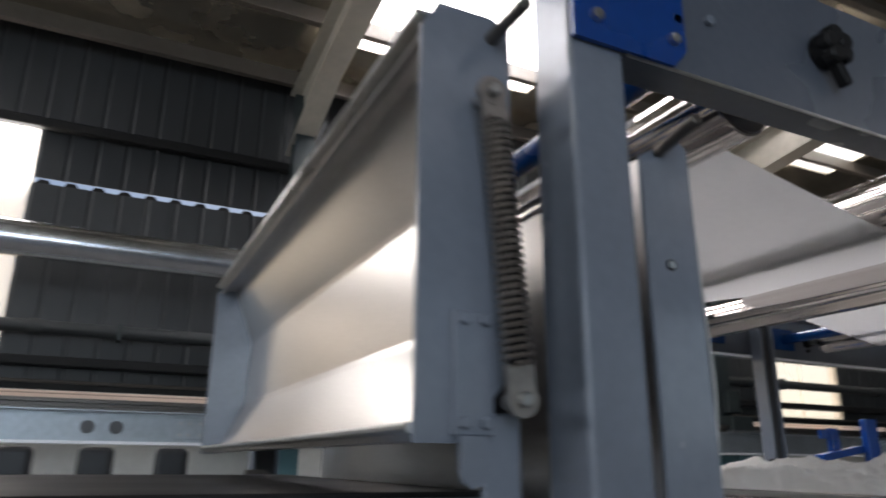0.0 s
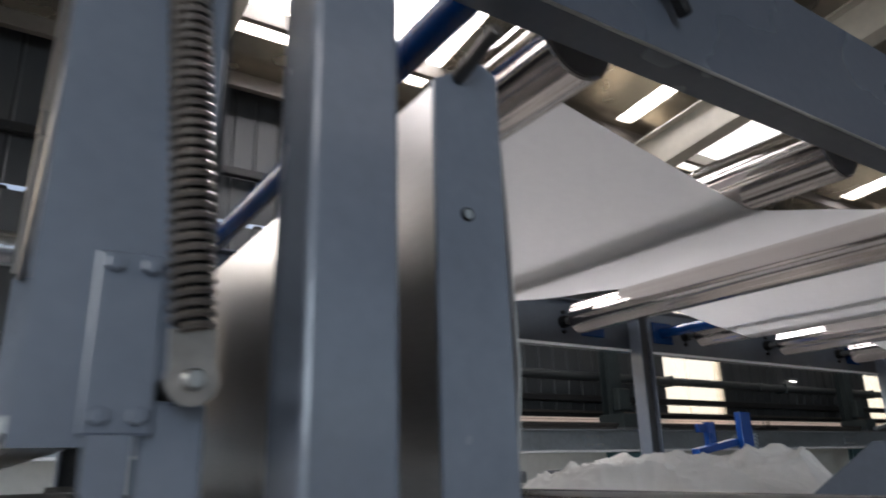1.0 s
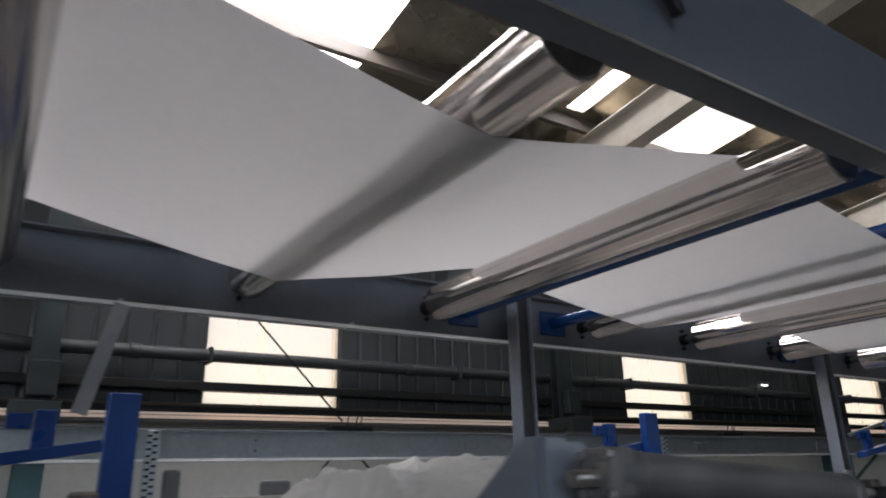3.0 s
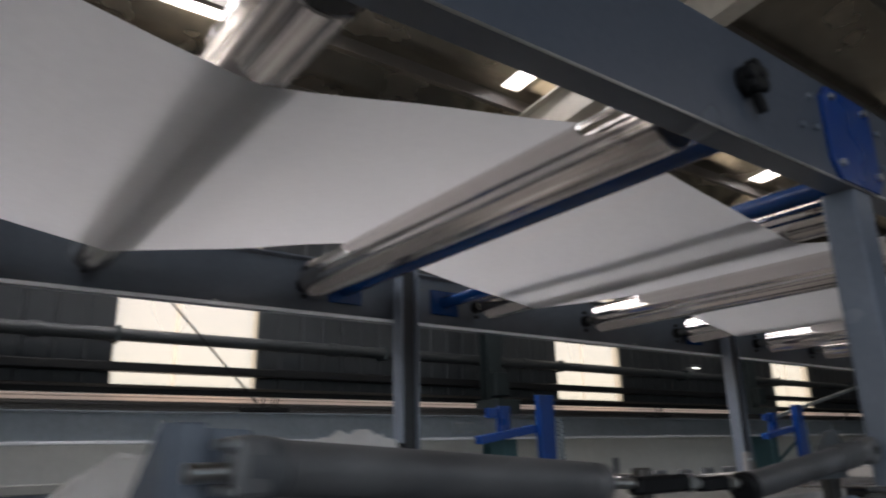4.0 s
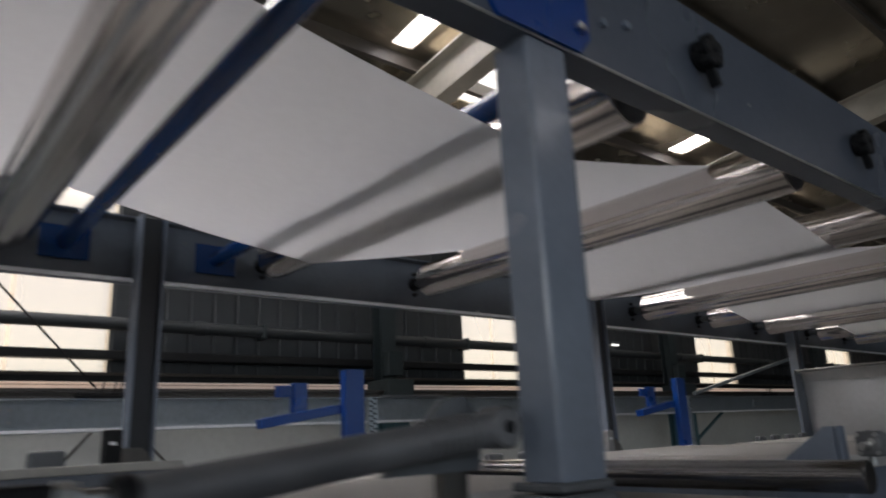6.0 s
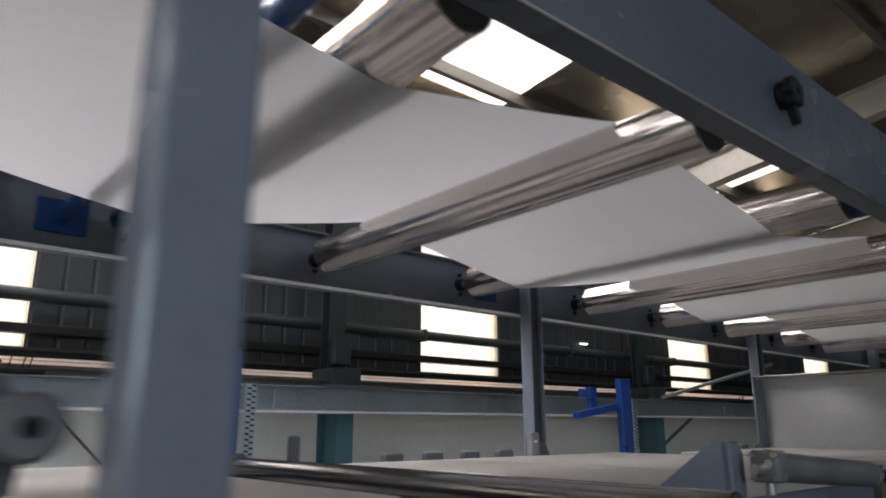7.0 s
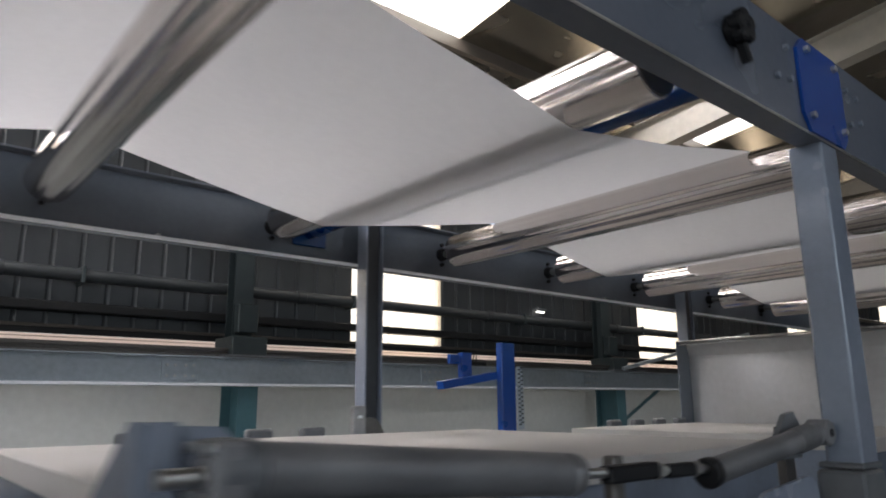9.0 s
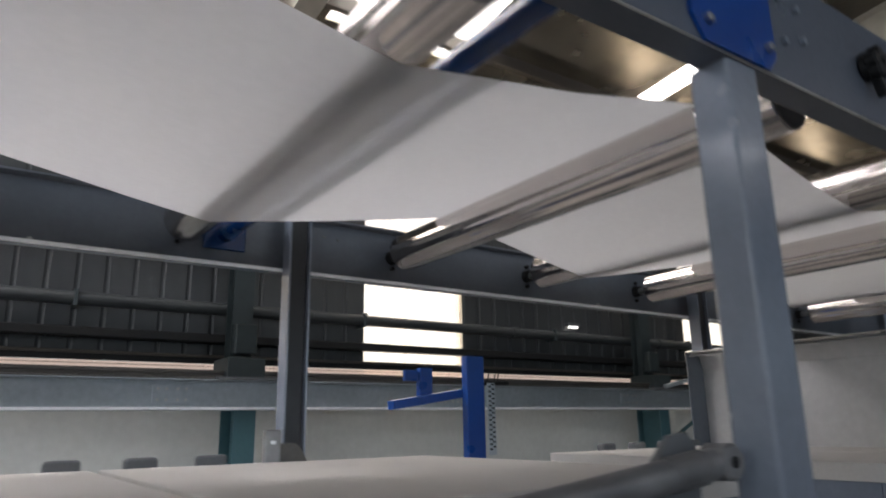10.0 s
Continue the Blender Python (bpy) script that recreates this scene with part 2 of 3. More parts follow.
WINDOWS = [(-6.9, -5.7), (-1.93, -0.73), (2.52, 3.71), (7.49, 8.68), (12.45, 13.65), (17.4, 18.6), (22.4, 23.6), (27.4, 28.6)]
X0, X1, Y0, Y1 = -9.0, 31.0, -7.0, 5.98
EAVE, SLOPE, RIDGE = 4.75, 0.12, -0.5


def roof_z(y):
    return EAVE + SLOPE * (Y1 - y) if y > RIDGE else EAVE + SLOPE * (Y1 - RIDGE) - SLOPE * (RIDGE - y)


floor = tagged(part("floor", box(X0, X1, Y0, Y1 + 0.2, -0.2, 0), CONCRETE), "worn grey concrete factory floor", "floor", kind="structure")
ground = tagged(part("ground", box(-400, 400, -400, 400, -0.5, -0.22), GROUND), "pale concrete yard round the hall", "ground", kind="structure")
wall_north = tagged(part("wall_north", box(X0, X1, Y1 - 0.02, Y1 + 0.2, 0, 1.685, 0.01), PLASTER),
                    "white-painted masonry wall below dark metal cladding", "wall", kind="structure")


def cladding(x0, x1, y, z0, z1, parent, pitch=0.2):
    """One ribbed metal sheet."""
    n = max(1, round((x1 - x0) / pitch))
    w = (x1 - x0) / n
    line = []
    for i in range(n):
        a = x0 + i * w
        line += [(a, y + 0.010), (a + w * 0.06, y + 0.010), (a + w * 0.13, y), (a + w * 0.93, y)]
    line.append((x1, y + 0.010))
    bm = bmesh.new()
    for (ua, va), (ub, vb) in zip(line, line[1:]):
        prism([(ua, va), (ub, vb), (ub, vb + 0.004), (ua, va + 0.004)], "z", z0, z1, bm)
    part("cladding_sheet", bm, CLAD, parent)


# Lower tier up to a lapped joint, upper tier set out a little so that daylight leaks between the ribs.
edge = X0
for a, b in WINDOWS + [(X1, X1)]:
    n = max(1, round((a - edge) / 1.2))
    for i in range(n):
        u, v = edge + (a - edge) * i / n, edge + (a - edge) * (i + 1) / n
        cladding(u, v, Y1, 1.80, 3.345, wall_north)
        cladding(u, v, Y1 + 0.05, 3.405, 4.80, wall_north)
    if b > a:
        cladding(a, b, Y1 + 0.07, 3.83, 4.80, wall_north)
    edge = b
for i, (a, b) in enumerate(WINDOWS):
    w = tagged(part("window_%d" % (i + 1), box(a, b, Y1 + 0.055, Y1 + 0.063, 1.80, 3.85), PANE), "cream translucent sheet set into the cladding", "window", kind="structure")
    part("lap_strip", box((a + b) / 2 - 0.12, (a + b) / 2 - 0.085, Y1 + 0.048, Y1 + 0.054, 1.80, 3.83), PANE, w)
    for u in (a - 0.012, b + 0.001):
        part("jamb", box(u, u + 0.011, Y1 + 0.020, Y1 + 0.14, 1.80, 3.40), RAFTER, w)
    lift = 0.0 if a > 0 else 0.51
    daylight("window_light", ((a + b) / 2, Y1 + 0.12, 2.82 - lift / 2), ((a + b) / 2, 0, 2.82 - lift / 2), b - a, 2.05 - lift, 1.55, (1.0, 0.87, 0.72))
    if lift:
        daylight("open_vent_light", ((a + b) / 2, Y1 + 0.12, 3.60), ((a + b) / 2, 0, 3.60), b - a, 0.47, 11.0, (0.95, 0.96, 1.0))
daylight("eaves_gap_light", (-2.0, Y1 + 0.16, 3.40), (-2.0, 0, 3.40), 14.0, 0.16, 5.0, (0.95, 0.97, 1.0))
# Dark blocks added in the gap to break its daylight into dashes.
for k in range(57):
    x = X0 + 0.1 + 0.2 * k
    if x < 2.4 and not any(a - 0.1 < x < b for a, b in WINDOWS):
        part("gap_filler", prism([(x, 3.35), (x + 0.11, 3.35), (x + 0.085, 3.385), (x + 0.025, 3.385)], "y", Y1 + 0.024, Y1 + 0.044), BLACKISH, wall_north)
for z0, z1, y0, mat in ((1.905, 1.975, 5.86, BLACKISH), (3.80, 3.88, 5.90, BLACKISH), (1.785, 1.81, 5.93, PURLIN)):
    tagged(part("wall_rail", box(X0, X1, y0, Y1 - 0.002, z0, z1, 0.008), mat), "dark steel rail along the wall cladding", "wall rail", kind="structure")
pipe = tagged(part("wall_pipe", rod((X0, 5.86, 2.185), (X1, 5.86, 2.185), 0.052, n=20), PIPE, smooth=True), "grey-green painted pipe along the wall cladding", "pipe", kind="structure")
for x in [X0 + 1.1 + 2.45 * k for k in range(16)]:
    part("coupling", rod((x, 5.86, 2.185), (x + 0.09, 5.86, 2.185), 0.062, n=20, bevel=0.006), PIPE, pipe, smooth=True)
    part("pipe_clip", box(x + 0.6, x + 0.63, 5.80, Y1 - 0.004, 2.12, 2.25, 0.004), SHAFT, pipe)
# Pinkish sheet stands in for daylight through the open gap.
tagged(part("trim", box(X0, X1, 5.985, 5.992, 1.686, 1.736), GAPDAYLIGHT), "pinkish sheet coloured as daylight between masonry and cladding", "trim", kind="structure")
tagged(part("wall_rail", box(X0, X1, 5.94, 5.984, 1.737, 1.784), BLACKISH), "dark rail under the wall cladding", "wall rail", kind="structure")
for z in (1.712,):
    tagged(part("wall_rail", box(X0, X1, 5.955, 5.972, z, z + 0.005), TAN), "thin tan rail above the masonry wall", "wall rail", kind="structure")

wall_south = tagged(part("wall_south", box(X0, X1, Y0 - 0.2, Y0, 0, 1.6), PLASTER), "white-painted masonry wall", "wall", kind="structure")
# Unseen south openings, added with tuned lamps to light the near faces.
SOUTH = [(-3.5, -1.0), (2.5, 5.0), (8.0, 10.5), (14.0, 16.5)]
edge = X0
SOUTH_FILL = {-3.5: 8.0, 2.5: 0.25, 8.0: 1.7, 14.0: 0.6}
for a, b in SOUTH + [(X1, X1)]:
    part("cladding_sheet", box(edge, a, Y0 - 0.1, Y0 - 0.06, 1.6, 4.8), CLAD, wall_south)
    if b > a:
        part("cladding_sheet", box(a, b, Y0 - 0.1, Y0 - 0.06, 3.6, 4.8), CLAD, wall_south)
        daylight("window_light", ((a + b) / 2, Y0 - 0.08, 2.6), ((a + b) / 2, 0, 2.6), b - a, 2.0, SOUTH_FILL[a], (0.74, 0.86, 1.0))
    edge = b
wall_east = tagged(part("wall_east", box(X1, X1 + 0.2, Y0, Y1, 0, 6), CLAD), "dark metal end wall", "wall", kind="structure")
wall_west = tagged(part("wall_west", box(X0 - 0.2, X0, Y0, -2.5, 0, 6), CLAD), "dark metal end wall with a high opening added for fill light", "wall", kind="structure")
part("cladding_sheet", box(X0 - 0.2, X0, 2.5, Y1, 0, 6), CLAD, wall_west)
part("cladding_sheet", box(X0 - 0.2, X0, -2.5, 2.5, 4.3, 6), CLAD, wall_west)
part("cladding_sheet", box(X0 - 0.2, X0, -2.5, 2.5, 0, 2.9), CLAD, wall_west)
# Unseen high west opening; its lamp is added to brighten the tray.
daylight("window_light", (X0 - 0.1, 0, 3.6), (0, 0, 3.6), 5.0, 1.4, 8.0, (0.95, 0.97, 1.0))

# Roof: foil-backed sheeting with translucent sheets let in.
ceiling = bmesh.new()


def roof_piece(x0, x1, ya, yb, bm, lift=0.0, thick=0.03):
    za, zb = roof_z(ya) + lift, roof_z(yb) + lift
    return prism([(ya, za), (yb, zb), (yb, zb + thick), (ya, za + thick)], "x", x0, x1, bm)


LIGHTS = [(-3.4, -1.8, 5.25, 13.0), (1.55, 3.48, 5.25, 19.0), (5.73, 5.97, 4.80, 16.0), (6.66, 8.05, 5.25, 4.2), (10.42, 10.76, 4.80, 16.0),
          (11.6, 12.9, 5.25, 3.5), (16.6, 17.9, 5.25, 1.3), (21.6, 22.9, 5.25, 1.3)]
SY0, SY1 = 3.35, 5.25
roof_piece(X0, X1, RIDGE, SY0, ceiling)
roof_piece(X0, X1, SY1, Y1 + 0.3, ceiling)
edge = X0
for a, b, top, _ in LIGHTS + [(X1, X1, SY1, 0)]:
    roof_piece(edge, a, SY0, SY1, ceiling)
    if top < SY1:
        roof_piece(a, b, top, SY1, ceiling)
    edge = b
roof_piece(X0, X1, -4.0, RIDGE - 0.0001, ceiling)
roof_piece(X0, X1, Y0 - 0.3, -6.0, ceiling)
# Unseen south roof sheets, added as fill light for the near side.
SLIGHTS = [(-3.0, -1.0), (2.0, 4.0), (7.0, 9.0), (12.0, 14.0)]
edge = X0
for a, b in SLIGHTS + [(X1, X1)]:
    roof_piece(edge, a, -6.0, -4.0, ceiling)
    edge = b
ceiling = tagged(part("ceiling", ceiling, FOIL), "foil-backed metal roof sheeting, dull and creased", "ceiling", kind="structure")
SOUTH_ROOF_FILL = {-3.0: 10.0, 2.0: 1.0, 7.0: 4.0, 12.0: 2.5}
for a, b, ya, yb, power in [(a, b, SY0, top, p) for a, b, top, p in LIGHTS] + [(a, b, -6.0, -4.0, SOUTH_ROOF_FILL[a]) for a, b in SLIGHTS]:
    tagged(part("skylight", roof_piece(a, b, ya, yb, None, 0.012, 0.006), PANE), "translucent roof sheet glowing with daylight", "skylight", "roof lights", "structure")
    ym = (ya + yb) / 2
    zm = roof_z(ym) + 0.06
    slope = SLOPE if ya > 0 else -SLOPE
    daylight("roof_and_fill_light", ((a + b) / 2, ym, zm), ((a + b) / 2, ym - slope * 3, zm - 3), b - a, yb - ya, power, (0.85, 0.88, 1.0) if power > 10 or ya < 0 else (0.96, 0.97, 1.0))
PURLINS = [5.75, 4.87, 3.9, 2.93, 1.95, 0.98, 0.0, -1.5, -2.5, -3.5, -4.6, -5.6]
for y in PURLINS:
    z = roof_z(y)
    bm = prism(strip([(y - 0.03, z - 0.17), (y - 0.03, z - 0.185), (y + 0.035, z - 0.185), (y + 0.035, z - 0.003), (y + 0.10, z - 0.003)], 0.004), "x", X0, X1)
    tagged(part("purlin", bm, PURLIN), "brown steel purlin under the roof", "purlin", "roof purlins", "structure")
for x in COLUMNS:
    bm = bmesh.new()
    for ya, yb, da, db in ((Y1 - 0.1, Y1 - 1.1, 0.62, 0.42), (Y1 - 1.1, RIDGE, 0.42, 0.34)):
        za, zb = roof_z(ya) - 0.19, roof_z(yb) - 0.19
        prism([(ya, za), (yb, zb), (yb, zb - 0.015), (ya, za - 0.015)], "x", x - 0.1, x + 0.1, bm)
        prism([(ya, za - da), (yb, zb - db), (yb, zb - db - 0.015), (ya, za - da - 0.015)], "x", x - 0.1, x + 0.1, bm)
        prism([(ya, za - 0.015), (yb, zb - 0.015), (yb, zb - db), (ya, za - da)], "x", x - 0.005, x + 0.005, bm)
    tagged(part("rafter", bm, RAFTER), "tapered steel roof rafter with dull pale paint", "rafter", "roof rafters", "structure")
    bm = box(x - 0.085, x + 0.085, 5.40, 5.415, 0, 1.344)
    box(x - 0.085, x + 0.085, 5.72, 5.735, 0, 1.58, bm=bm)
    box(x - 0.006, x + 0.006, 5.415, 5.72, 0, 1.344, bm=bm)
    col = tagged(part("column", bm, TEAL), "teal-painted steel column against the wall", "column", "hall columns", "structure")
    part("bracket", box(x - 0.17, x + 0.13, 5.36, 5.72, 1.585, 1.74, 0.006), SHAFT, col)
    # The unlit upper shaft gets its shade from a darker teal.
    bm = box(x - 0.085, x + 0.085, 5.58, 5.592, 1.742, 4.3)
    box(x - 0.085, x + 0.085, 5.72, 5.732, 1.742, 4.5, bm=bm)
    box(x - 0.006, x + 0.006, 5.593, 5.719, 1.742, 4.4, bm=bm)
    part("upper_shaft", bm, SHAFT, col, "upper column shaft, shade put into its dark colour")
    part("clamp", box(x - 0.08, x + 0.1, 5.48, 5.575, 1.78, 2.02, 0.01), SHAFT, col)
    part("seat_plate", box(x - 0.25, x + 0.45, 5.30, 5.398, 1.572, 1.588), DARKGREY, col)

# Crane girder along the wall: bright zinc web, bottom flange with painted edge light, dark rail on top.
girder = thing("crane_girder", (X0, 5.45, 1.35), "galvanised steel runway girder with a dark rail on top", "girder", kind="structure")
part("web", box(X0, X1, 5.45, 5.465, 1.362, 1.56), ZINC, girder)
part("bottom_flange", box(X0, X1, 5.36, 5.55, 1.345, 1.36, 0.002), ZINC, girder)
# Near-white strip painted as the lit line on the flange.
part("flange_edge", box(X0, X1, 5.352, 5.3595, 1.345, 1.366, 0.002), PALE_EDGELIGHT, girder)
for x in (0.9, 3.56, 8.55, 13.4):
    clip = part("rail_clip", box(x - 0.19, x + 0.19, 5.33, 5.425, 1.578, 1.612, 0.006), BLACKISH, girder)
    for u in (-0.02, 0.06, 0.10):
        part("clip_wire", bar((x + u, 5.40, 1.61), (x + u + 0.02, 5.40, 1.70), 0.008, 0.008), BLACKISH, clip)
part("top_flange", box(X0, X1, 5.36, 5.55, 1.562, 1.571), ZINC, girder)
part("rail", prism([(5.42, 1.573), (5.50, 1.573), (5.50, 1.585), (5.47, 1.59), (5.47, 1.615), (5.49, 1.62), (5.49, 1.645), (5.43, 1.645), (5.43, 1.62), (5.45, 1.615), (5.45, 1.59), (5.42, 1.585)], "x", X0, X1), IRON, girder, "dark worn crane rail")
# Dark discs painted as the shade in two openings of the web.
for x in (-0.05, 0.13):
    part("hole_ring", rod((x, 5.436, 1.46), (x, 5.449, 1.46), 0.045, n=20), DARKGREY, girder)
for x in (0.65, 2.9, 5.62, 8.1, 10.6, 13.1, 15.6):
    part("splice_plate", box(x - 0.14, x + 0.14, 5.438, 5.449, 1.39, 1.53, 0.002), ZINC, girder)
    for u in (-0.1, -0.04, 0.04, 0.1):
        for z in (1.42, 1.5):
            part("bolt", rod((x + u, 5.428, z), (x + u, 5.439, z), 0.012, n=6), STEEL, girder)
duct = tagged(part("duct", rod((X0, 5.2, 2.66), (X1, 5.2, 2.66), 0.125, n=28), DUCT, smooth=True), "long bright galvanised duct along the wall", "duct", kind="structure")
for x in COLUMNS:
    part("hanger", box(x - 0.02, x + 0.02, 5.32, 5.575, 2.64, 2.68), DARKGREY, duct)
for a, b in (((11.15, 5.5, 0.9), (12.3, 5.5, 1.44)), ((3.88, 5.92, 1.42), (4.6, 5.92, 0.68)), ((3.2, 5.92, 0.86), (3.66, 5.92, 1.40)), ((11.06, 5.3, 1.60), (14.4, 5.3, 2.22))):
    mat, wide = (ZINC, 0.045) if b[2] > 2 else (TEAL, 0.035) if a[0] > 11 else (IRON, 0.02)
    tagged(part("wall_brace", bar(a, b, wide, wide, bevel=0.004), mat), {ZINC: "galvanised steel brace before the wall", TEAL: "teal-painted steel brace near the wall", IRON: "thin dark steel brace near the wall"}[mat], "brace", kind="structure")
for x, z in ((2.50, 2.76),):
    tagged(part("cable", rod((x, 5.58, z), (3.50, 5.40, 1.648), 0.008, n=6), BLACK), "thin dark cable hanging before the wall", "cable")

lamp = thing("wall_lamp", (10.27, 5.93, 2.31), "small bright tube lamp on the wall", "lamp")
part("housing", box(10.17, 10.37, 5.905, 5.975, 2.325, 2.36, 0.004), DARKGREY, lamp)
part("tube", rod((10.20, 5.93, 2.313), (10.34, 5.93, 2.313), 0.009, n=12), GLOW, lamp, "lit white tube")

# ---- the machine's upper frame ----
NEAR, FAR, LOW, TOP = 0.61, 2.47, 1.757, 1.985
POSTS = (0.49, 2.893, 5.256, 7.62, 9.98)
ROLLERS = (0.98, 1.73, 2.50, 3.365, 4.10, 4.882, 5.735, 6.47, 7.24, 8.10, 8.84)
RZ, RR = 1.877, 0.072
XE = 10.2

frame_thing = thing("machine_gantry", (0.49, NEAR, LOW), "grey steel gantry of posts and channel beams carrying the rollers", "gantry")


def channel(x0, x1, back, tip):
    t = 0.006 if tip > back else -0.006
    outline = [(back, LOW), (tip, LOW), (tip, LOW + 0.007), (back + t, LOW + 0.007), (back + t, TOP - 0.007), (tip, TOP - 0.007), (tip, TOP), (back, TOP)]
    return prism(outline, "x", x0, x1)


part("side_beam", channel(0.577, XE, NEAR, NEAR + 0.052), BEAMGREY, frame_thing)
part("side_beam", channel(0.42, XE, FAR, FAR - 0.052), SLATE, frame_thing, "dark slate-grey channel beam")
# Thin pale strips painted as the light caught along the beam edges.
part("beam_lip", box(0.42, XE, FAR - 0.056, FAR - 0.0525, LOW - 0.002, LOW + 0.011, 0.001), PALE_EDGELIGHT, frame_thing, "pale strip painted as light along the beam edge")
part("beam_lip", box(0.577, XE, NEAR - 0.003, NEAR - 0.0005, LOW - 0.001, LOW + 0.005, 0.001), STEEL, frame_thing, "pale strip painted as light along the beam edge")
for i, p in enumerate(POSTS):
    foot = 1.157 if i < 2 else 1.09
    y0, y1, c = NEAR + 0.002, NEAR + (0.084 if i == 0 else 0.072), 0.006
    head = TOP + 0.02 if i == 0 else LOW - 0.0005
    corner = [(p + c, y0), (p + 0.085 - c, y0), (p + 0.085 - c * 0.3, y0 + c * 0.3), (p + 0.085, y0 + c), (p + 0.085, y1 - c), (p + 0.085 - c, y1), (p + c, y1), (p, y1 - c), (p, y0 + c), (p + c * 0.3, y0 + c * 0.3)]
    part("post", prism(corner, "z", foot, head), GREY, frame_thing)
    u0, u1 = p - 0.008, p + 0.075
    part("post", prism([(u0, 2.35), (u0 + 0.007, 2.35), (u0 + 0.007, 2.41), (u1 - 0.007, 2.41), (u1 - 0.007, 2.35), (u1, 2.35), (u1, 2.417), (u0, 2.417)], "z", foot - 0.05, TOP - 0.008), GREY, frame_thing, "grey channel-section post")
    # Dark fill added for the shade inside the channel.
    part("cable_cover", box(u0 + 0.009, u1 - 0.009, 2.366, 2.408, foot - 0.04, TOP - 0.012, 0.003), CHARCOAL, frame_thing, "dark fill painted as shade inside the channel post")
    part("foot_plate", box(p - 0.006, p + 0.092, NEAR - 0.001, NEAR + 0.085, foot - 0.012, foot - 0.001, 0.003), DARKGREY, frame_thing)
    part("foot_gusset", prism([(p - 0.05, foot - 0.08), (p + 0.12, foot - 0.08), (p + 0.05, foot + 0.05), (p + 0.03, foot + 0.065), (p - 0.03, foot + 0.065)], "y", 2.330, 2.348), IRON, frame_thing)
    # blue gusset over the joint of post and beam
    a, b = (p, p + 0.19) if i == 0 else (p - 0.09, p + 0.135)
    cut = 0.0 if i == 0 else 0.03
    outline = [(a, 1.80), (a + cut, LOW + 0.004), (b - 0.025, LOW + 0.004), (b, 1.79), (b, 1.95), (b - 0.03, 1.975), (a + 0.03, 1.975), (a, 1.945)]
    plate = part("gusset_plate", prism(outline, "y", NEAR - 0.008, NEAR - 0.001), BLUE, frame_thing, "blue-painted steel plate")
    screws(plate, [(a + 0.035, NEAR - 0.012, 1.797), (b - 0.025, NEAR - 0.012, 1.80), (a + 0.04, NEAR - 0.012, 1.95), (b - 0.04, NEAR - 0.012, 1.95)], 0.009, "y", STEEL)
    for dx, mat in ((-0.213, NAVY), (0.287, NAVY)):
        if (i == 0 and dx < 0) or (i > 1 and dx > 0) or i > 2:
            continue
        tube = part("cross_tube", rod((p + dx, NEAR + 0.04, 1.876), (p + dx, FAR - 0.008, 1.876), 0.027, n=20), mat, frame_thing, "blue-painted round cross tube", smooth=True)
        for y in (NEAR + 0.012, FAR - 0.02):
            part("tube_flange", box(p + dx - 0.075, p + dx + 0.075, y, y + 0.008, 1.82, 1.93, 0.003), NAVY, tube)
    for dx, dz in ((0.175, 1.925), (0.18, 1.84), (0.235, 1.92), (0.245, 1.86), (-0.13, 1.86), (-0.135, 1.93), (-0.19, 1.85)):
        if p + dx > 0.5:
            part("bolt", rod((p + dx, NEAR - 0.008, dz), (p + dx, NEAR - 0.0005, dz), 0.008, n=6), GREY, frame_thing)
            if dz > 1.9:
                part("bolt", rod((p + dx, FAR - 0.010, dz), (p + dx, FAR - 0.0065, dz), 0.006, n=6), DARKGREY, frame_thing)
for x in (1.35, 2.15, 4.45, 6.9, 8.5):
    part("bolt", rod((x, FAR - 0.052, 1.77), (x, FAR - 0.04, 1.77), 0.008, n=8), STEEL, frame_thing)

# ---- rollers and the web over and under them ----


def make_roller(x):
    r = thing("roller", (x, 1.5, RZ), "polished steel roller between the frame beams", "roller", "web rollers")
    part("shell", rod((x, 0.765, RZ), (x, 2.352, RZ), RR, n=64, bevel=0.003), CHROME, r, smooth=True)
    for y, s in ((0.765, -1), (2.352, 1)):
        part("hub", rod((x, y - 0.001 * s, RZ), (x, y + 0.003 * s, RZ), RR * 0.93, n=32), IRON, r, "grey steel end disc")
        part("journal", rod((x, y, RZ), (x, y + (0.138 if s < 0 else 0.101) * s, RZ), 0.016, n=16), STEEL, r, smooth=True)
    for y, s in ((NEAR + 0.008, 1), (FAR - 0.008, -1)):
        part("bearing", rod((x, y, RZ), (x, y + 0.03 * s, RZ), 0.030, n=20, r2=0.026), BLACK, r, smooth=True)
    for dz in (-0.046, 0.046):
        part("bearing_bolt", rod((x, FAR - 0.020, RZ + dz), (x, FAR - 0.0065, RZ + dz), 0.009, n=6), BLACK, r)
    knob = part("locking_knob", rod((x, NEAR - 0.028, RZ), (x, NEAR - 0.001, RZ), 0.03, n=20, bevel=0.004), BLACK, r, "black plastic locking knob", smooth=True)
    bm = bmesh.new()
    for k in range(5):
        a = 0.5 + k * 2 * math.pi / 5
        rod((x + 0.019 * math.cos(a), NEAR - 0.038, RZ + 0.019 * math.sin(a)), (x + 0.019 * math.cos(a), NEAR - 0.014, RZ + 0.019 * math.sin(a)), 0.016, bm, 12, bevel=0.004)
    part("grip", bm, BLACK, knob, smooth=True)
    part("pointer", bar((x, NEAR - 0.02, RZ - 0.02), (x + 0.022, NEAR - 0.02, RZ - 0.062), 0.018, 0.016, bevel=0.003), BLACK, knob)
    return r


first = make_roller(ROLLERS[0])
for x in ROLLERS[1:]:
    copy_thing(first, pose(x, 1.5, RZ))

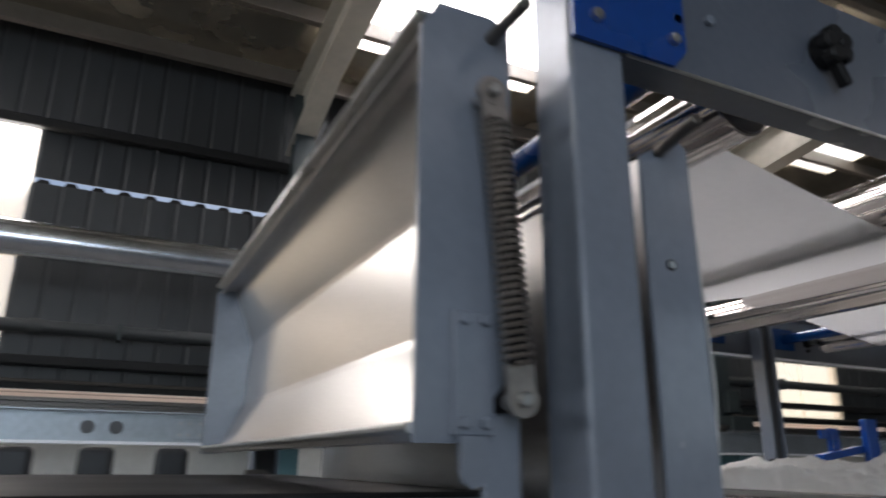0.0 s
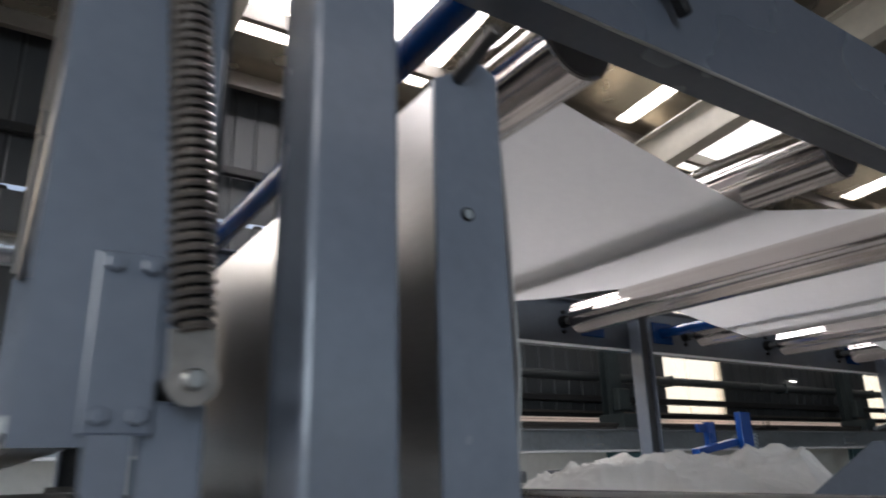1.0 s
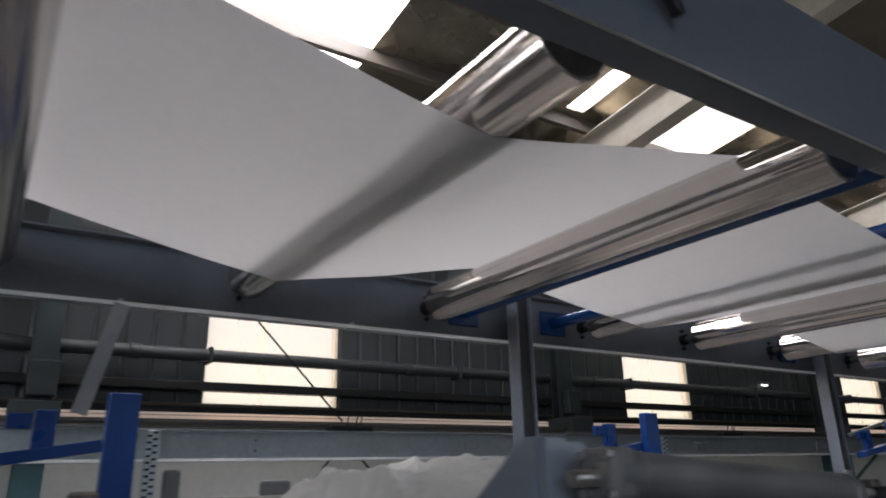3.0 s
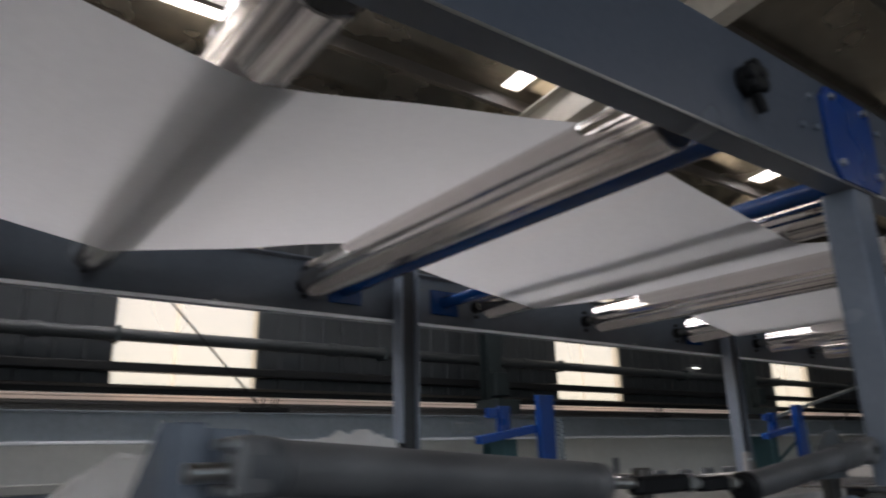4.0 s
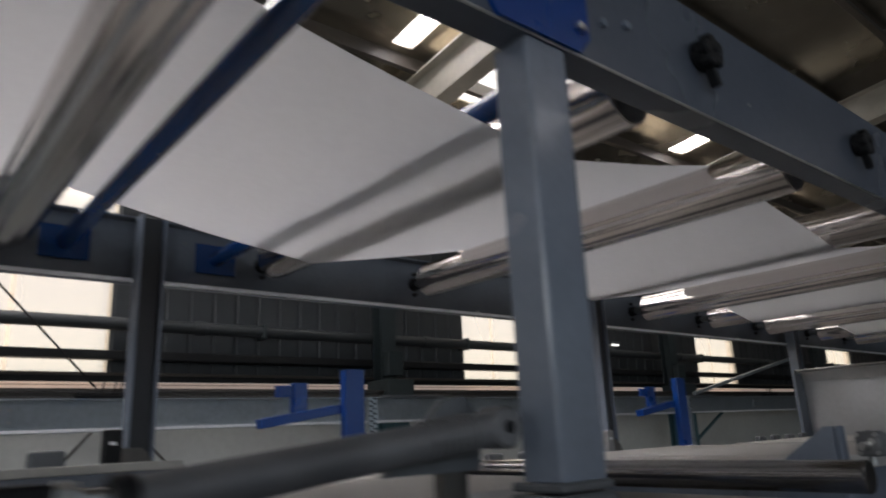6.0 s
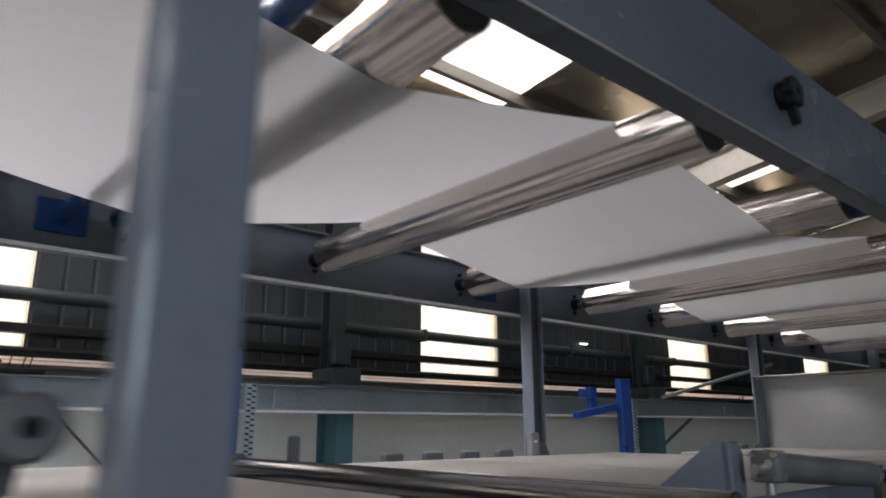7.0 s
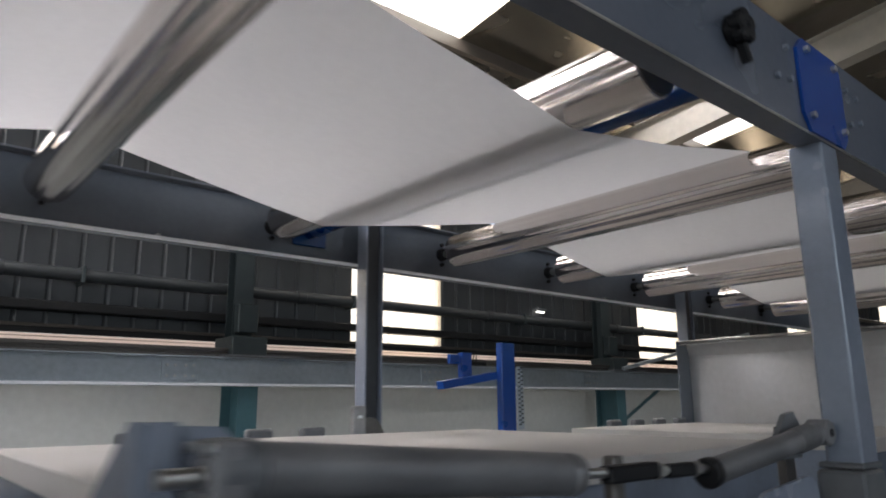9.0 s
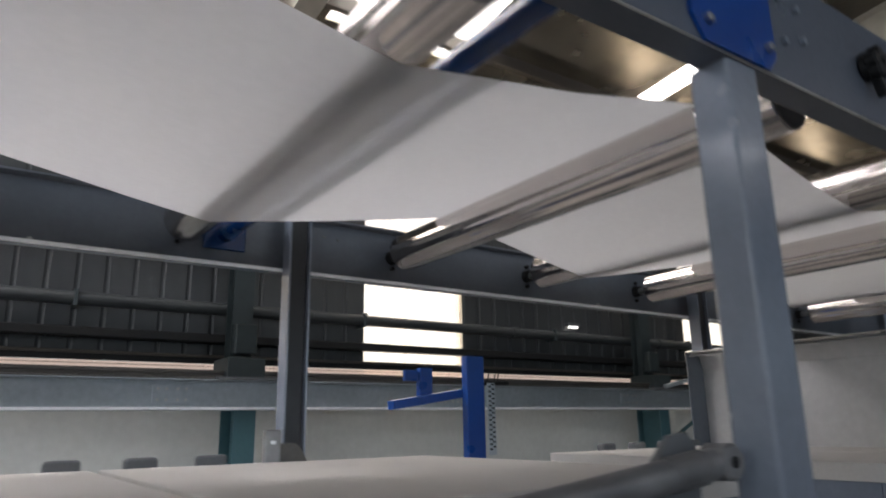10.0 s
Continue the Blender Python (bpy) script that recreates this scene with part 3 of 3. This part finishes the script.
WY0, WY1 = 0.98, 2.08


def web_line():
    """The web's line in x and z: over the first roller, under the next, and so on."""
    pts = []
    over = True
    r = RR + 0.001
    arcs = []
    for i, x in enumerate(ROLLERS):
        arcs.append((x, 1 if over else -1))
        over = not over
    # straight runs are the inner tangents of neighbouring rollers
    lift = []
    for (xa, sa), (xb, sb) in zip(arcs, arcs[1:]):
        d = xb - xa
        phi = math.asin(2 * r / d)
        lift.append((sa, phi))
    for i, (x, s) in enumerate(arcs):
        a0 = lift[i - 1][1] if i > 0 else 1.2
        a1 = lift[i][1] if i < len(lift) else 0.2
        for k in range(9):
            a = -a0 + (a0 + a1) * k / 8
            pts.append((x + r * math.sin(a), RZ + s * r * math.cos(a)))
    return pts


WLINE = web_line()
bm = bmesh.new()
ny = 24
grid = []
smooth_pts = []
for (xa, za), (xb, zb) in zip(WLINE, WLINE[1:]):
    n = 10 if xb - xa > 0.2 else 1
    for k in range(n):
        smooth_pts.append((xa + (xb - xa) * k / n, za + (zb - za) * k / n, math.sin(math.pi * k / n) if n > 1 else 0))
smooth_pts.append((*WLINE[-1], 0))
for x, z, free in smooth_pts:
    row = []
    for j in range(ny + 1):
        v = j / ny
        y = WY0 + (WY1 - WY0) * v + 0.004 * math.sin(x * 5.1)
        sag = -0.004 * free * (1 + noise.noise((x * 2, y * 2, 0))) + 0.006 * free * noise.noise((x * 3.1, v * 3, 4.0))
        row.append(bm.verts.new((x, y, z + sag)))
    grid.append(row)
for a, b in zip(grid, grid[1:]):
    for j in range(ny):
        bm.faces.new((a[j], a[j + 1], b[j + 1], b[j]))
web = tagged(part("paper_web", bm, WEB, smooth=True), "continuous white sheet threaded over and under the rollers", "paper web")

# ---- printing tables below ----
BEDS = [(-0.75, 0.58, 1.208), (1.45, 3.42, 1.12), (4.02, 5.78, 1.098), (6.40, 8.15, 1.085)]


def make_table(x0, x1, z, cover):
    t = thing("work_table", (x0, 0.9, 0), "flat work table with a pale covering and grey steel sides", "table", "machine tables")
    mid = (x0 + x1) / 2 - 0.23
    thick = 0.05 if cover is FELT else 0.008
    part("table_plate", box(x0, mid - 0.014, 0.98, 2.29, z - thick, z, 0.002), cover, t)
    part("table_plate", box(mid + 0.014, x1, 0.98, 2.29, z - thick, z, 0.002), cover, t)
    part("side_panel", box(x0 + 0.01, x1 - 0.01, 0.99, 1.01, z - 0.2, z - thick - 0.0005), GREY, t)
    part("side_panel", box(x0 + 0.01, x1 - 0.01, 2.26, 2.28, z - 0.2, z - thick - 0.0005), GREY, t)
    part("end_panel", box(x0 + 0.01, x0 + 0.03, 1.012, 2.258, z - 0.2, z - thick - 0.0005), GREY, t)
    part("end_panel", box(x1 - 0.03, x1 - 0.01, 1.012, 2.258, z - 0.2, z - thick - 0.0005), GREY, t)
    for x in (x0 + 0.1, x1 - 0.1):
        for y in (1.06, 2.2):
            part("leg", box(x - 0.03, x + 0.03, y - 0.03, y + 0.03, 0, z - 0.2), GREY, t)
    if cover is FELT and z > 1.11:
        rail = part("edge_rail", box(x0, x1 - 0.40, 2.232, 2.258, z + 0.0005, z + 0.036, 0.003), SLATE, t, "slate-grey rail along the table edge")
        part("rail_cap", box(x0, x1 - 0.40, 2.226, 2.262, z + 0.0365, z + 0.061, 0.002), RAILBEIGE, rail, "pale cap strip")
    for k in range(5 if x0 == 1.45 else 4):
        x = x0 + (0.345 if x0 == 1.45 else 0.32) + 0.205 * k
        part("stop_block", box(x, x + 0.095, 2.292, 2.33, z - 0.04, z + (0.075 if x0 < 0 else 0.105 if x0 < 2 else 0.03), 0.017 if x0 < 0 else 0.012, seg=3), CHARCOAL if x0 < 0 else DARKGREY, t, "dark steel stop block")
    return t


for x0, x1, z in BEDS:
    make_table(x0, x1, z, BLACKISH if x0 < 0 else FELT)

# chrome cross bars at the tables' heads, with the grey cheek below
for x, z in ((1.28, 1.17), (3.66, 1.110)):
    t = thing("guide_bar", (x, 1.3, z), "bright round guide bar above a grey steel cheek", "guide bar", "guide bars")
    part("bar", rod((x, 0.56, z), (x, 2.10, z), 0.030, n=24, bevel=0.003), DARKBAR, t, smooth=True)
    part("cheek", box(x - 0.01, x + 0.10, 0.74, 2.16, z - 0.24, z - 0.065, 0.006), GREY, t)
    part("lip", box(x - 0.02, x + 0.13, 0.74, 2.16, z - 0.064, z - 0.055), IRON, t)
    part("end_cap", box(x - 0.035, x + 0.035, 2.102, 2.13, z - 0.2, z + 0.04, 0.008), IRON, t)
    part("stop_plate", box(x + 0.19, x + 0.235, 2.14, 2.152, z - 0.1, z + 0.088, 0.006), DARKGREY, t, "dark upright stop plate")

for x in (2.805, 5.168, 7.532):
    z = 1.277 if x < 3 else 1.20
    b = thing("sensor_block", (x, 2.28, z), "small dark sensor block with a pale mark beside a post", "sensor block", "sensor blocks")
    part("housing", box(x, x + 0.055, 2.296, 2.326, z - 0.13, z, 0.006, seg=2), BLACK if x < 3 else CASTGREY, b)
    part("mark", box(x + 0.018, x + 0.036, 2.2935, 2.2955, z - 0.045, z - 0.035), PALE_EDGELIGHT, b)
    part("bracket", box(x + 0.015, x + 0.04, 2.298, 2.345, z - 0.30, z - 0.131), IRON, b)

# lower side rails and legs that carry posts and tables
lower = thing("lower_frame", (0.45, 0.66, 0), "grey steel lower frame of the machine", "machine frame")
for y0 in (0.60, 2.34):
    part("side_rail", box(-1.0, XE, y0, y0 + 0.10, 0.86, 0.98, 0.006), GREY, lower)
for i, p in enumerate(POSTS):
    top = 1.142 if i < 2 else 1.075
    part("pedestal", box(p - 0.012, p + 0.10, 0.608, 0.698, 0.98, top, 0.006), DARKGREY, lower)
    part("pedestal", box(p - 0.03, p + 0.10, 2.345, 2.43, 0.98, top - 0.036, 0.006), GREY, lower)
    for y in (0.61, 2.35):
        part("leg", box(p, p + 0.08, y, y + 0.08, 0, 0.86), GREY, lower)

# ---- air cylinders and spring levers beside the tables ----


def coil(a, b, r, wire, turns, parent, mat, name="coil"):
    """A close-wound spring from a to b."""
    a, b = Vector(a), Vector(b)
    d = (b - a).normalized()
    u = d.orthogonal().normalized()
    v = d.cross(u)
    n = turns * 14
    bm = bmesh.new()
    rings = []
    for i in range(n + 1):
        t = i / n
        ang = 2 * math.pi * turns * t
        out = u * math.cos(ang) + v * math.sin(ang)
        c = a + (b - a) * t + out * r
        rings.append([bm.verts.new(c + (out * math.cos(w) + d * math.sin(w)) * wire) for w in [k * math.pi / 3 for k in range(6)]])
    for p, q in zip(rings, rings[1:]):
        for k in range(6):
            bm.faces.new((p[k], p[(k + 1) % 6], q[(k + 1) % 6], q[k]))
    bmesh.ops.recalc_face_normals(bm, faces=bm.faces[:])
    return part(name, bm, mat, parent, smooth=True)


def make_cylinder(p, z):
    """Air cylinder with its bracket, rod and spring lever; p is the post that it works towards."""
    y = 0.665
    t = thing("air_cylinder", (p - 1.33, y, z), "grey air cylinder on a bracket with a rod and spring lever", "air cylinder", "air cylinders")
    x = p - 1.328
    br = part("bracket", prism([(0.716, z - 0.25), (0.716, z + 0.04), (0.735, z + 0.04), (0.86, z - 0.05), (0.89, z - 0.25)], "x", x - 0.006, x + 0.003), GREY, t)
    part("flange", box(x, x + 0.03, 0.704, 0.714, z - 0.25, z + 0.04, 0.002), GREY, br)
    part("back_plate", prism([(x + 0.031, z - 0.25), (x + 0.095, z - 0.25), (x + 0.095, z + 0.02), (x + 0.08, z + 0.034), (x + 0.031, z + 0.036)], "y", 0.730, 0.738), GREY, br)
    part("stud", rod((x + 0.0, y, z - 0.005), (x + 0.040, y, z - 0.005), 0.009, n=14), STEEL, t, smooth=True)
    cap = part("end_cap", rod((x + 0.046, y, z), (x + 0.085, y, z - 0.003), 0.028, n=28, bevel=0.003), DARKGREY, t, smooth=True)
    part("port", rod((x + 0.0345, y - 0.008, z + 0.004), (x + 0.0358, y - 0.008, z + 0.004), 0.007, n=16), STEEL, cap)
    part("end_block", box(x + 0.036, x + 0.070, y - 0.026, y + 0.026, z - 0.028, z + 0.026, 0.006, seg=2), CYL, t)
    for dy in (-0.021, 0.021):
        for dz in (-0.023, 0.021):
            part("tie_bolt", rod((x + 0.030, y + dy * 0.9, z + dz * 0.9), (x + 0.037, y + dy * 0.9, z + dz * 0.9), 0.005, n=6), STEEL, cap)
    part("air_fitting", rod((x + 0.053, y, z - 0.027), (x + 0.053, y, z - 0.050), 0.008, n=14, bevel=0.002), STEEL, t, "bright push-in air fitting", smooth=True)
    part("barrel", rod((x + 0.085, y, z - 0.003), (x + 0.50, y, z - 0.034), 0.026, n=28, bevel=0.003), CYL, t, smooth=True)
    part("nose_cap", rod((x + 0.50, y, z - 0.034), (x + 0.53, y, z - 0.037), 0.026, n=28, bevel=0.008), CYL, t, smooth=True)
    part("piston_rod", rod((x + 0.53, y, z - 0.036), (x + 0.86, y, z - 0.05), 0.007, n=14), STEEL, t, smooth=True)
    part("clevis", box(x + 0.585, x + 0.70, y - 0.012, y + 0.012, z - 0.053, z - 0.030, 0.004), BLACK, t, "black clevis")
    part("nut", rod((x + 0.70, y, z - 0.043), (x + 0.715, y, z - 0.043), 0.013, n=6), STEEL, t)
    part("clevis", box(x + 0.73, x + 0.80, y - 0.010, y + 0.010, z - 0.056, z - 0.036, 0.004), BLACK, t, "black clevis")
    part("nut", rod((x + 0.80, y, z - 0.047), (x + 0.815, y, z - 0.047), 0.012, n=6), STEEL, t)
    part("prop", box(x + 0.625, x + 0.650, y + 0.014, y + 0.035, z - 0.25, z - 0.02, 0.003), IRON, t)
    a, b = Vector((x + 0.86, y, z - 0.055)), Vector((x + 1.275, y, z - 0.008))
    part("collar", rod(a - Vector((0.02, 0, 0.002)), a, 0.024, n=20, bevel=0.003), BLACK, t, smooth=True)
    sleeve = part("spring_sleeve", rod(a, b, 0.021, n=20, bevel=0.003), CYL, t, smooth=True)
    coil(a + (b - a) * 0.72, a + (b - a) * 0.90, 0.0215, 0.0026, 7, sleeve, CYL)
    part("eye", rod((b.x, y - 0.022, b.z), (b.x, y + 0.022, b.z), 0.025, n=22, bevel=0.004), CYL, t, smooth=True)
    part("eye_pin", rod((b.x, y - 0.020, b.z), (b.x, y + 0.06, b.z), 0.008, n=12), STEEL, t, smooth=True)
    # Black disc painted as the bore's shade.
    part("eye_bore", rod((b.x, y - 0.0235, b.z), (b.x, y - 0.0225, b.z), 0.008, n=20), BORESHADE, t)
    part("lever", prism([(b.x - 0.14, b.z - 0.05), (b.x - 0.05, b.z + 0.035), (b.x - 0.015, b.z + 0.04), (b.x + 0.012, b.z + 0.01), (b.x + 0.005, b.z - 0.05)], "y", 0.705, 0.716), DARKGREY, t)
    part("link_plate", prism([(b.x - 0.30, b.z - 0.125), (b.x - 0.29, b.z - 0.10), (b.x - 0.27, b.z - 0.09), (b.x - 0.10, b.z - 0.075), (b.x - 0.07, b.z - 0.085), (b.x - 0.06, b.z - 0.11), (b.x - 0.08, b.z - 0.14), (b.x - 0.28, b.z - 0.15)], "y", y - 0.012, y - 0.004), GREY, t)
    part("support", box(b.x - 0.045, b.x - 0.005, 0.717, 0.735, z - 0.25, b.z + 0.01), IRON, t)
    return t


for p, z in ((POSTS[1], 1.232), (POSTS[2], 1.157), (POSTS[3], 1.13)):
    make_cylinder(p, z)

# ---- trays ----


def make_trough(dx, dy, dz, spring=True):
    t = thing("tray", (0.36 + dx, 1.4 + dy, 1.27 + dz), "deep stainless tray set on edge across the machine", "tray", "trays")
    line = [(0.305, 1.285), (0.31, 1.272), (0.352, 1.272), (0.414, 1.405), (0.419, 1.42), (0.425, 1.60), (0.422, 1.612), (0.362, 1.765), (0.335, 1.765), (0.315, 1.752)]
    if not spring:
        line = [(0.305, 1.285), (0.31, 1.272), (0.415, 1.272), (0.425, 1.285), (0.425, 1.69), (0.400, 1.765), (0.335, 1.765), (0.315, 1.752)]
    part("basin", prism([(u + dx, v + dz) for u, v in strip(line, 0.004)], "y", 0.66 + dy, 2.22 + dy), SHEET if spring else DULLSHEET, t, "bare stainless sheet, stained by use")
    for y in (0.652, 2.222):
        o = [(0.305, 1.268), (0.352, 1.268), (0.42, 1.34), (0.425, 1.77), (0.40, 1.785), (0.325, 1.785), (0.305, 1.75)] if spring else [(0.300, 1.266), (0.428, 1.266), (0.428, 1.775), (0.300, 1.775)]
        # Second tray: darker slate puts the inner shade into its end plates.
        part("end_plate", prism([(u + dx, v + dz) for u, v in o], "y", y + dy, y + dy + 0.006), GREY if spring else SLATE, t)
    # Dark sheet added so that the gap towards the guard looks shaded.
    part("back_skin", box(0.4275 + dx, 0.4315 + dx, 0.661 + dy, 2.219 + dy, 1.30 + dz, 1.765 + dz, 0.001), CHARCOAL, t, "dark sheet added for the shade behind the tray")
    part("edge_bead", rod((0.305 + dx, 0.66 + dy, 1.283 + dz), (0.305 + dx, 2.22 + dy, 1.283 + dz), 0.006, n=10), STEEL, t, smooth=True)
    part("top_bead", box(0.300 + dx, 0.335 + dx, 0.661 + dy, 2.219 + dy, 1.768 + dz, 1.776 + dz, 0.002), STEEL, t)
    part("handle_pin", rod((0.40 + dx, 0.655 + dy, 1.755 + dz), (0.40 + dx, 0.57 + dy, 1.755 + dz), 0.009, n=14, bevel=0.002), IRON, t, smooth=True)
    if spring:
        br = part("hinge_plate", box(0.345 + dx, 0.392 + dx, 0.642 + dy, 0.651 + dy, 1.275 + dz, 1.405 + dz, 0.002), GREY, t)
        screws(br, [(0.356 + dx, 0.639 + dy, 1.395 + dz), (0.381 + dx, 0.639 + dy, 1.395 + dz), (0.356 + dx, 0.639 + dy, 1.288 + dz), (0.381 + dx, 0.639 + dy, 1.288 + dz)], 0.007, "y", GREY, 0.008)
        o = [(0.349, 1.275), (0.349, 1.24), (0.353, 1.23), (0.364, 1.224), (0.375, 1.23), (0.379, 1.24), (0.379, 1.275)]
        part("lug", prism([(u + dx, v + dz) for u, v in o], "y", 0.634 + dy, 0.641 + dy), GREY, br)
    return t


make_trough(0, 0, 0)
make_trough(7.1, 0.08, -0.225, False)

EYE = material("dull_spring_steel", (0.34, 0.31, 0.285), 0.34, 0.9, 0.15, 60, 0.2, 0.15, 20)
# the spring that holds the first tray
sp = thing("tension_spring", (0.41, 0.63, 1.31), "steel tension spring with flat eyes hung on the tray's end", "spring")
a, b = Vector((0.384, 0.618, 1.622)), Vector((0.408, 0.618, 1.347))
coil(a, b, 0.0142, 0.0030, 34, sp, EYE)
# Dark rod added for the shade between the coils.
part("core", rod(a, b, 0.0105, n=12), BORESHADE, sp)
for c, e in ((Vector((0.379, 0.618, 1.658)), a), (Vector((0.410, 0.618, 1.311)), b)):
    bm = bar(c, e, 0.008, 0.032)
    rod(c + Vector((0, -0.0045, 0)), c + Vector((0, 0.0045, 0)), 0.018, bm, 24)
    part("eye_plate", bm, EYE, sp, "worn flat steel eye")
    part("pin", rod(c + Vector((0, -0.012, 0)), c + Vector((0, 0.032, 0)), 0.008, n=12, bevel=0.002), STEEL, sp)

part("anchor_plate", box(0.385, 0.432, 0.655, 0.662, 1.16, 1.30, 0.003), GREY, sp, "grey anchor plate")

# the closed guard box behind the first post
g = thing("guard_box", (0.71, 1.4, 1.2), "narrow grey guard with polished steel sides across the machine", "guard")
part("front_panel", prism([(0.668, 1.15), (0.762, 1.15), (0.758, 1.70), (0.735, 1.712), (0.668, 1.672)], "y", 0.696, 0.702), GREY, g)
part("side_sheet", prism(strip([(0.670, 1.16), (0.671, 1.30), (0.672, 1.455), (0.673, 1.60), (0.676, 1.672)], 0.003), "y", 0.703, 2.2), SHEET, g, "brushed steel side sheet", smooth=True)
part("side_sheet", prism(strip([(0.760, 1.16), (0.775, 1.35), (0.768, 1.55), (0.757, 1.70)], 0.003), "y", 0.703, 2.2), SHEET, g)
part("back_panel", box(0.668, 0.76, 2.201, 2.207, 1.16, 1.69), GREY, g)
part("handle_pin", rod((0.70, 0.695, 1.682), (0.70, 0.615, 1.70), 0.009, n=14, bevel=0.002), IRON, g, smooth=True)
# Dark and pale discs painted as an opening's shade and light.
part("hole_ring", rod((0.707, 0.6935, 1.513), (0.707, 0.6955, 1.513), 0.008, n=20), BLACK, g)
part("hole", rod((0.707, 0.6925, 1.513), (0.707, 0.6935, 1.513), 0.0055, n=20), ZINC, g)
wing = bmesh.new()
quad = [wing.verts.new(v) for v in ((0.763, 0.708, 1.15), (0.80, 0.79, 1.15), (0.863, 0.832, 1.782), (0.762, 0.708, 1.585))]
back = [wing.verts.new(v.co + Vector((0.004, -0.003, 0))) for v in quad]
wing.faces.new(quad)
wing.faces.new(back[::-1])
for k in range(4):
    wing.faces.new((quad[k], back[k], back[(k + 1) % 4], quad[(k + 1) % 4]))
bmesh.ops.recalc_face_normals(wing, faces=wing.faces[:])
part("wing_sheet", wing, SHEET, g, "pale bent steel sheet flaring from the panel")
part("bed", box(0.6, 0.85, 0.71, 2.2, 1.10, 1.149), GREY, g)

# ---- blue stands on the far side ----


def make_stand(x):
    t = thing("blue_stand", (x, 2.48, 0), "blue-painted steel stand with a side arm and short upright", "stand", "blue stands")
    part("post", box(x, x + 0.092, 2.445, 2.485, 0, 1.49, 0.003), BLUE, t)
    part("arm", bar((x + 0.0, 2.50, 1.335), (x - 0.34, 2.50, 1.285), 0.05, 0.035, bevel=0.002), BLUE, t)
    part("upright", box(x - 0.185, x - 0.125, 2.52, 2.555, 1.30, 1.44, 0.002), BLUE, t)
    part("tab", box(x - 0.255, x - 0.19, 2.53, 2.55, 1.385, 1.43, 0.002), BLUE, t)
    bm = bmesh.new()
    strip_part = part("slotted_strip", box(x + 0.118, x + 0.160, 2.46, 2.464, 1.08, 1.38, 0.001), ZINC, t, "grey perforated steel strip")
    for k in range(14):
        for s in (0, 1):
            z = 1.10 + 0.02 * k + 0.01 * s
            box(x + 0.123 + 0.017 * s, x + 0.138 + 0.017 * s, 2.4575, 2.4595, z, z + 0.007, bm=bm)
    part("slots", bm, BLACK, strip_part)
    return t


s = make_stand(3.725)
for x in (-1.01, 1.355, 6.095, 8.46):
    copy_thing(s, pose(x, 2.48, 0))

# ---- cloth heaped on the first table ----
bm = bmesh.new()
rows = []
nx, ny = 130, 150
for i in range(nx + 1):
    row = []
    for j in range(ny + 1):
        u, v = i / nx, j / ny
        x, y = 1.50 + 0.62 * u + 0.1 * (1 - v), 0.99 + 1.05 * v
        wob = 0.12 * noise.noise((x * 4, y * 4, 21))
        edge = max(0.0, min(1.0, 4 * (min(u, 1 - u) + wob))) * max(0.0, min(1.0, 5 * (min(v, 1 - v) + wob)))
        warp = 1.6 * noise.noise((x * 2.3, y * 2.3, 7))
        ridge = max(0.0, 1 - 2.2 * noise.noise((x * 4.2 + warp, y * 3.4 - warp, 1.0)) ** 2)
        fold = (1 - abs(noise.noise((x * 8 + 2 * warp, y * 5 + warp, 5.0)))) ** 3
        crease = (1 - abs(noise.noise((x * 24 - warp, y * 17, 11.0)))) ** 4
        lump = 0.5 + 0.5 * noise.noise((x * 2.6, y * 2.1, 3.3))
        h = 0.003 + edge * (0.045 + 0.122 * ridge * lump + 0.062 * fold * lump + 0.013 * crease)
        row.append(bm.verts.new((x + 0.04 * noise.noise((y * 3, x, 9)), y + 0.05 * noise.noise((x * 3, y, 8)), 1.121 + h)))
    rows.append(row)
for a, b in zip(rows, rows[1:]):
    for j in range(ny):
        bm.faces.new((a[j], b[j], b[j + 1], a[j + 1]))
bmesh.ops.recalc_face_normals(bm, faces=bm.faces[:])
tagged(part("crumpled_cloth", bm, CLOTH, smooth=True), "crumpled white cloth heaped on the work table", "cloth")


plastic = material("clear_plastic_strip", (0.30, 0.32, 0.36), 0.2, 0.0, 0.05, 30, 0.1)
tagged(part("plastic_strip", prism(strip([(1.352, 1.755), (1.34, 1.70), (1.285, 1.47), (1.272, 1.42)], 0.046), "y", 2.395, 2.400), plastic), "pale limp plastic strip hanging from the frame beam", "plastic strip")


def motions():
    """All things stand still; the camera alone is carried."""


motions()
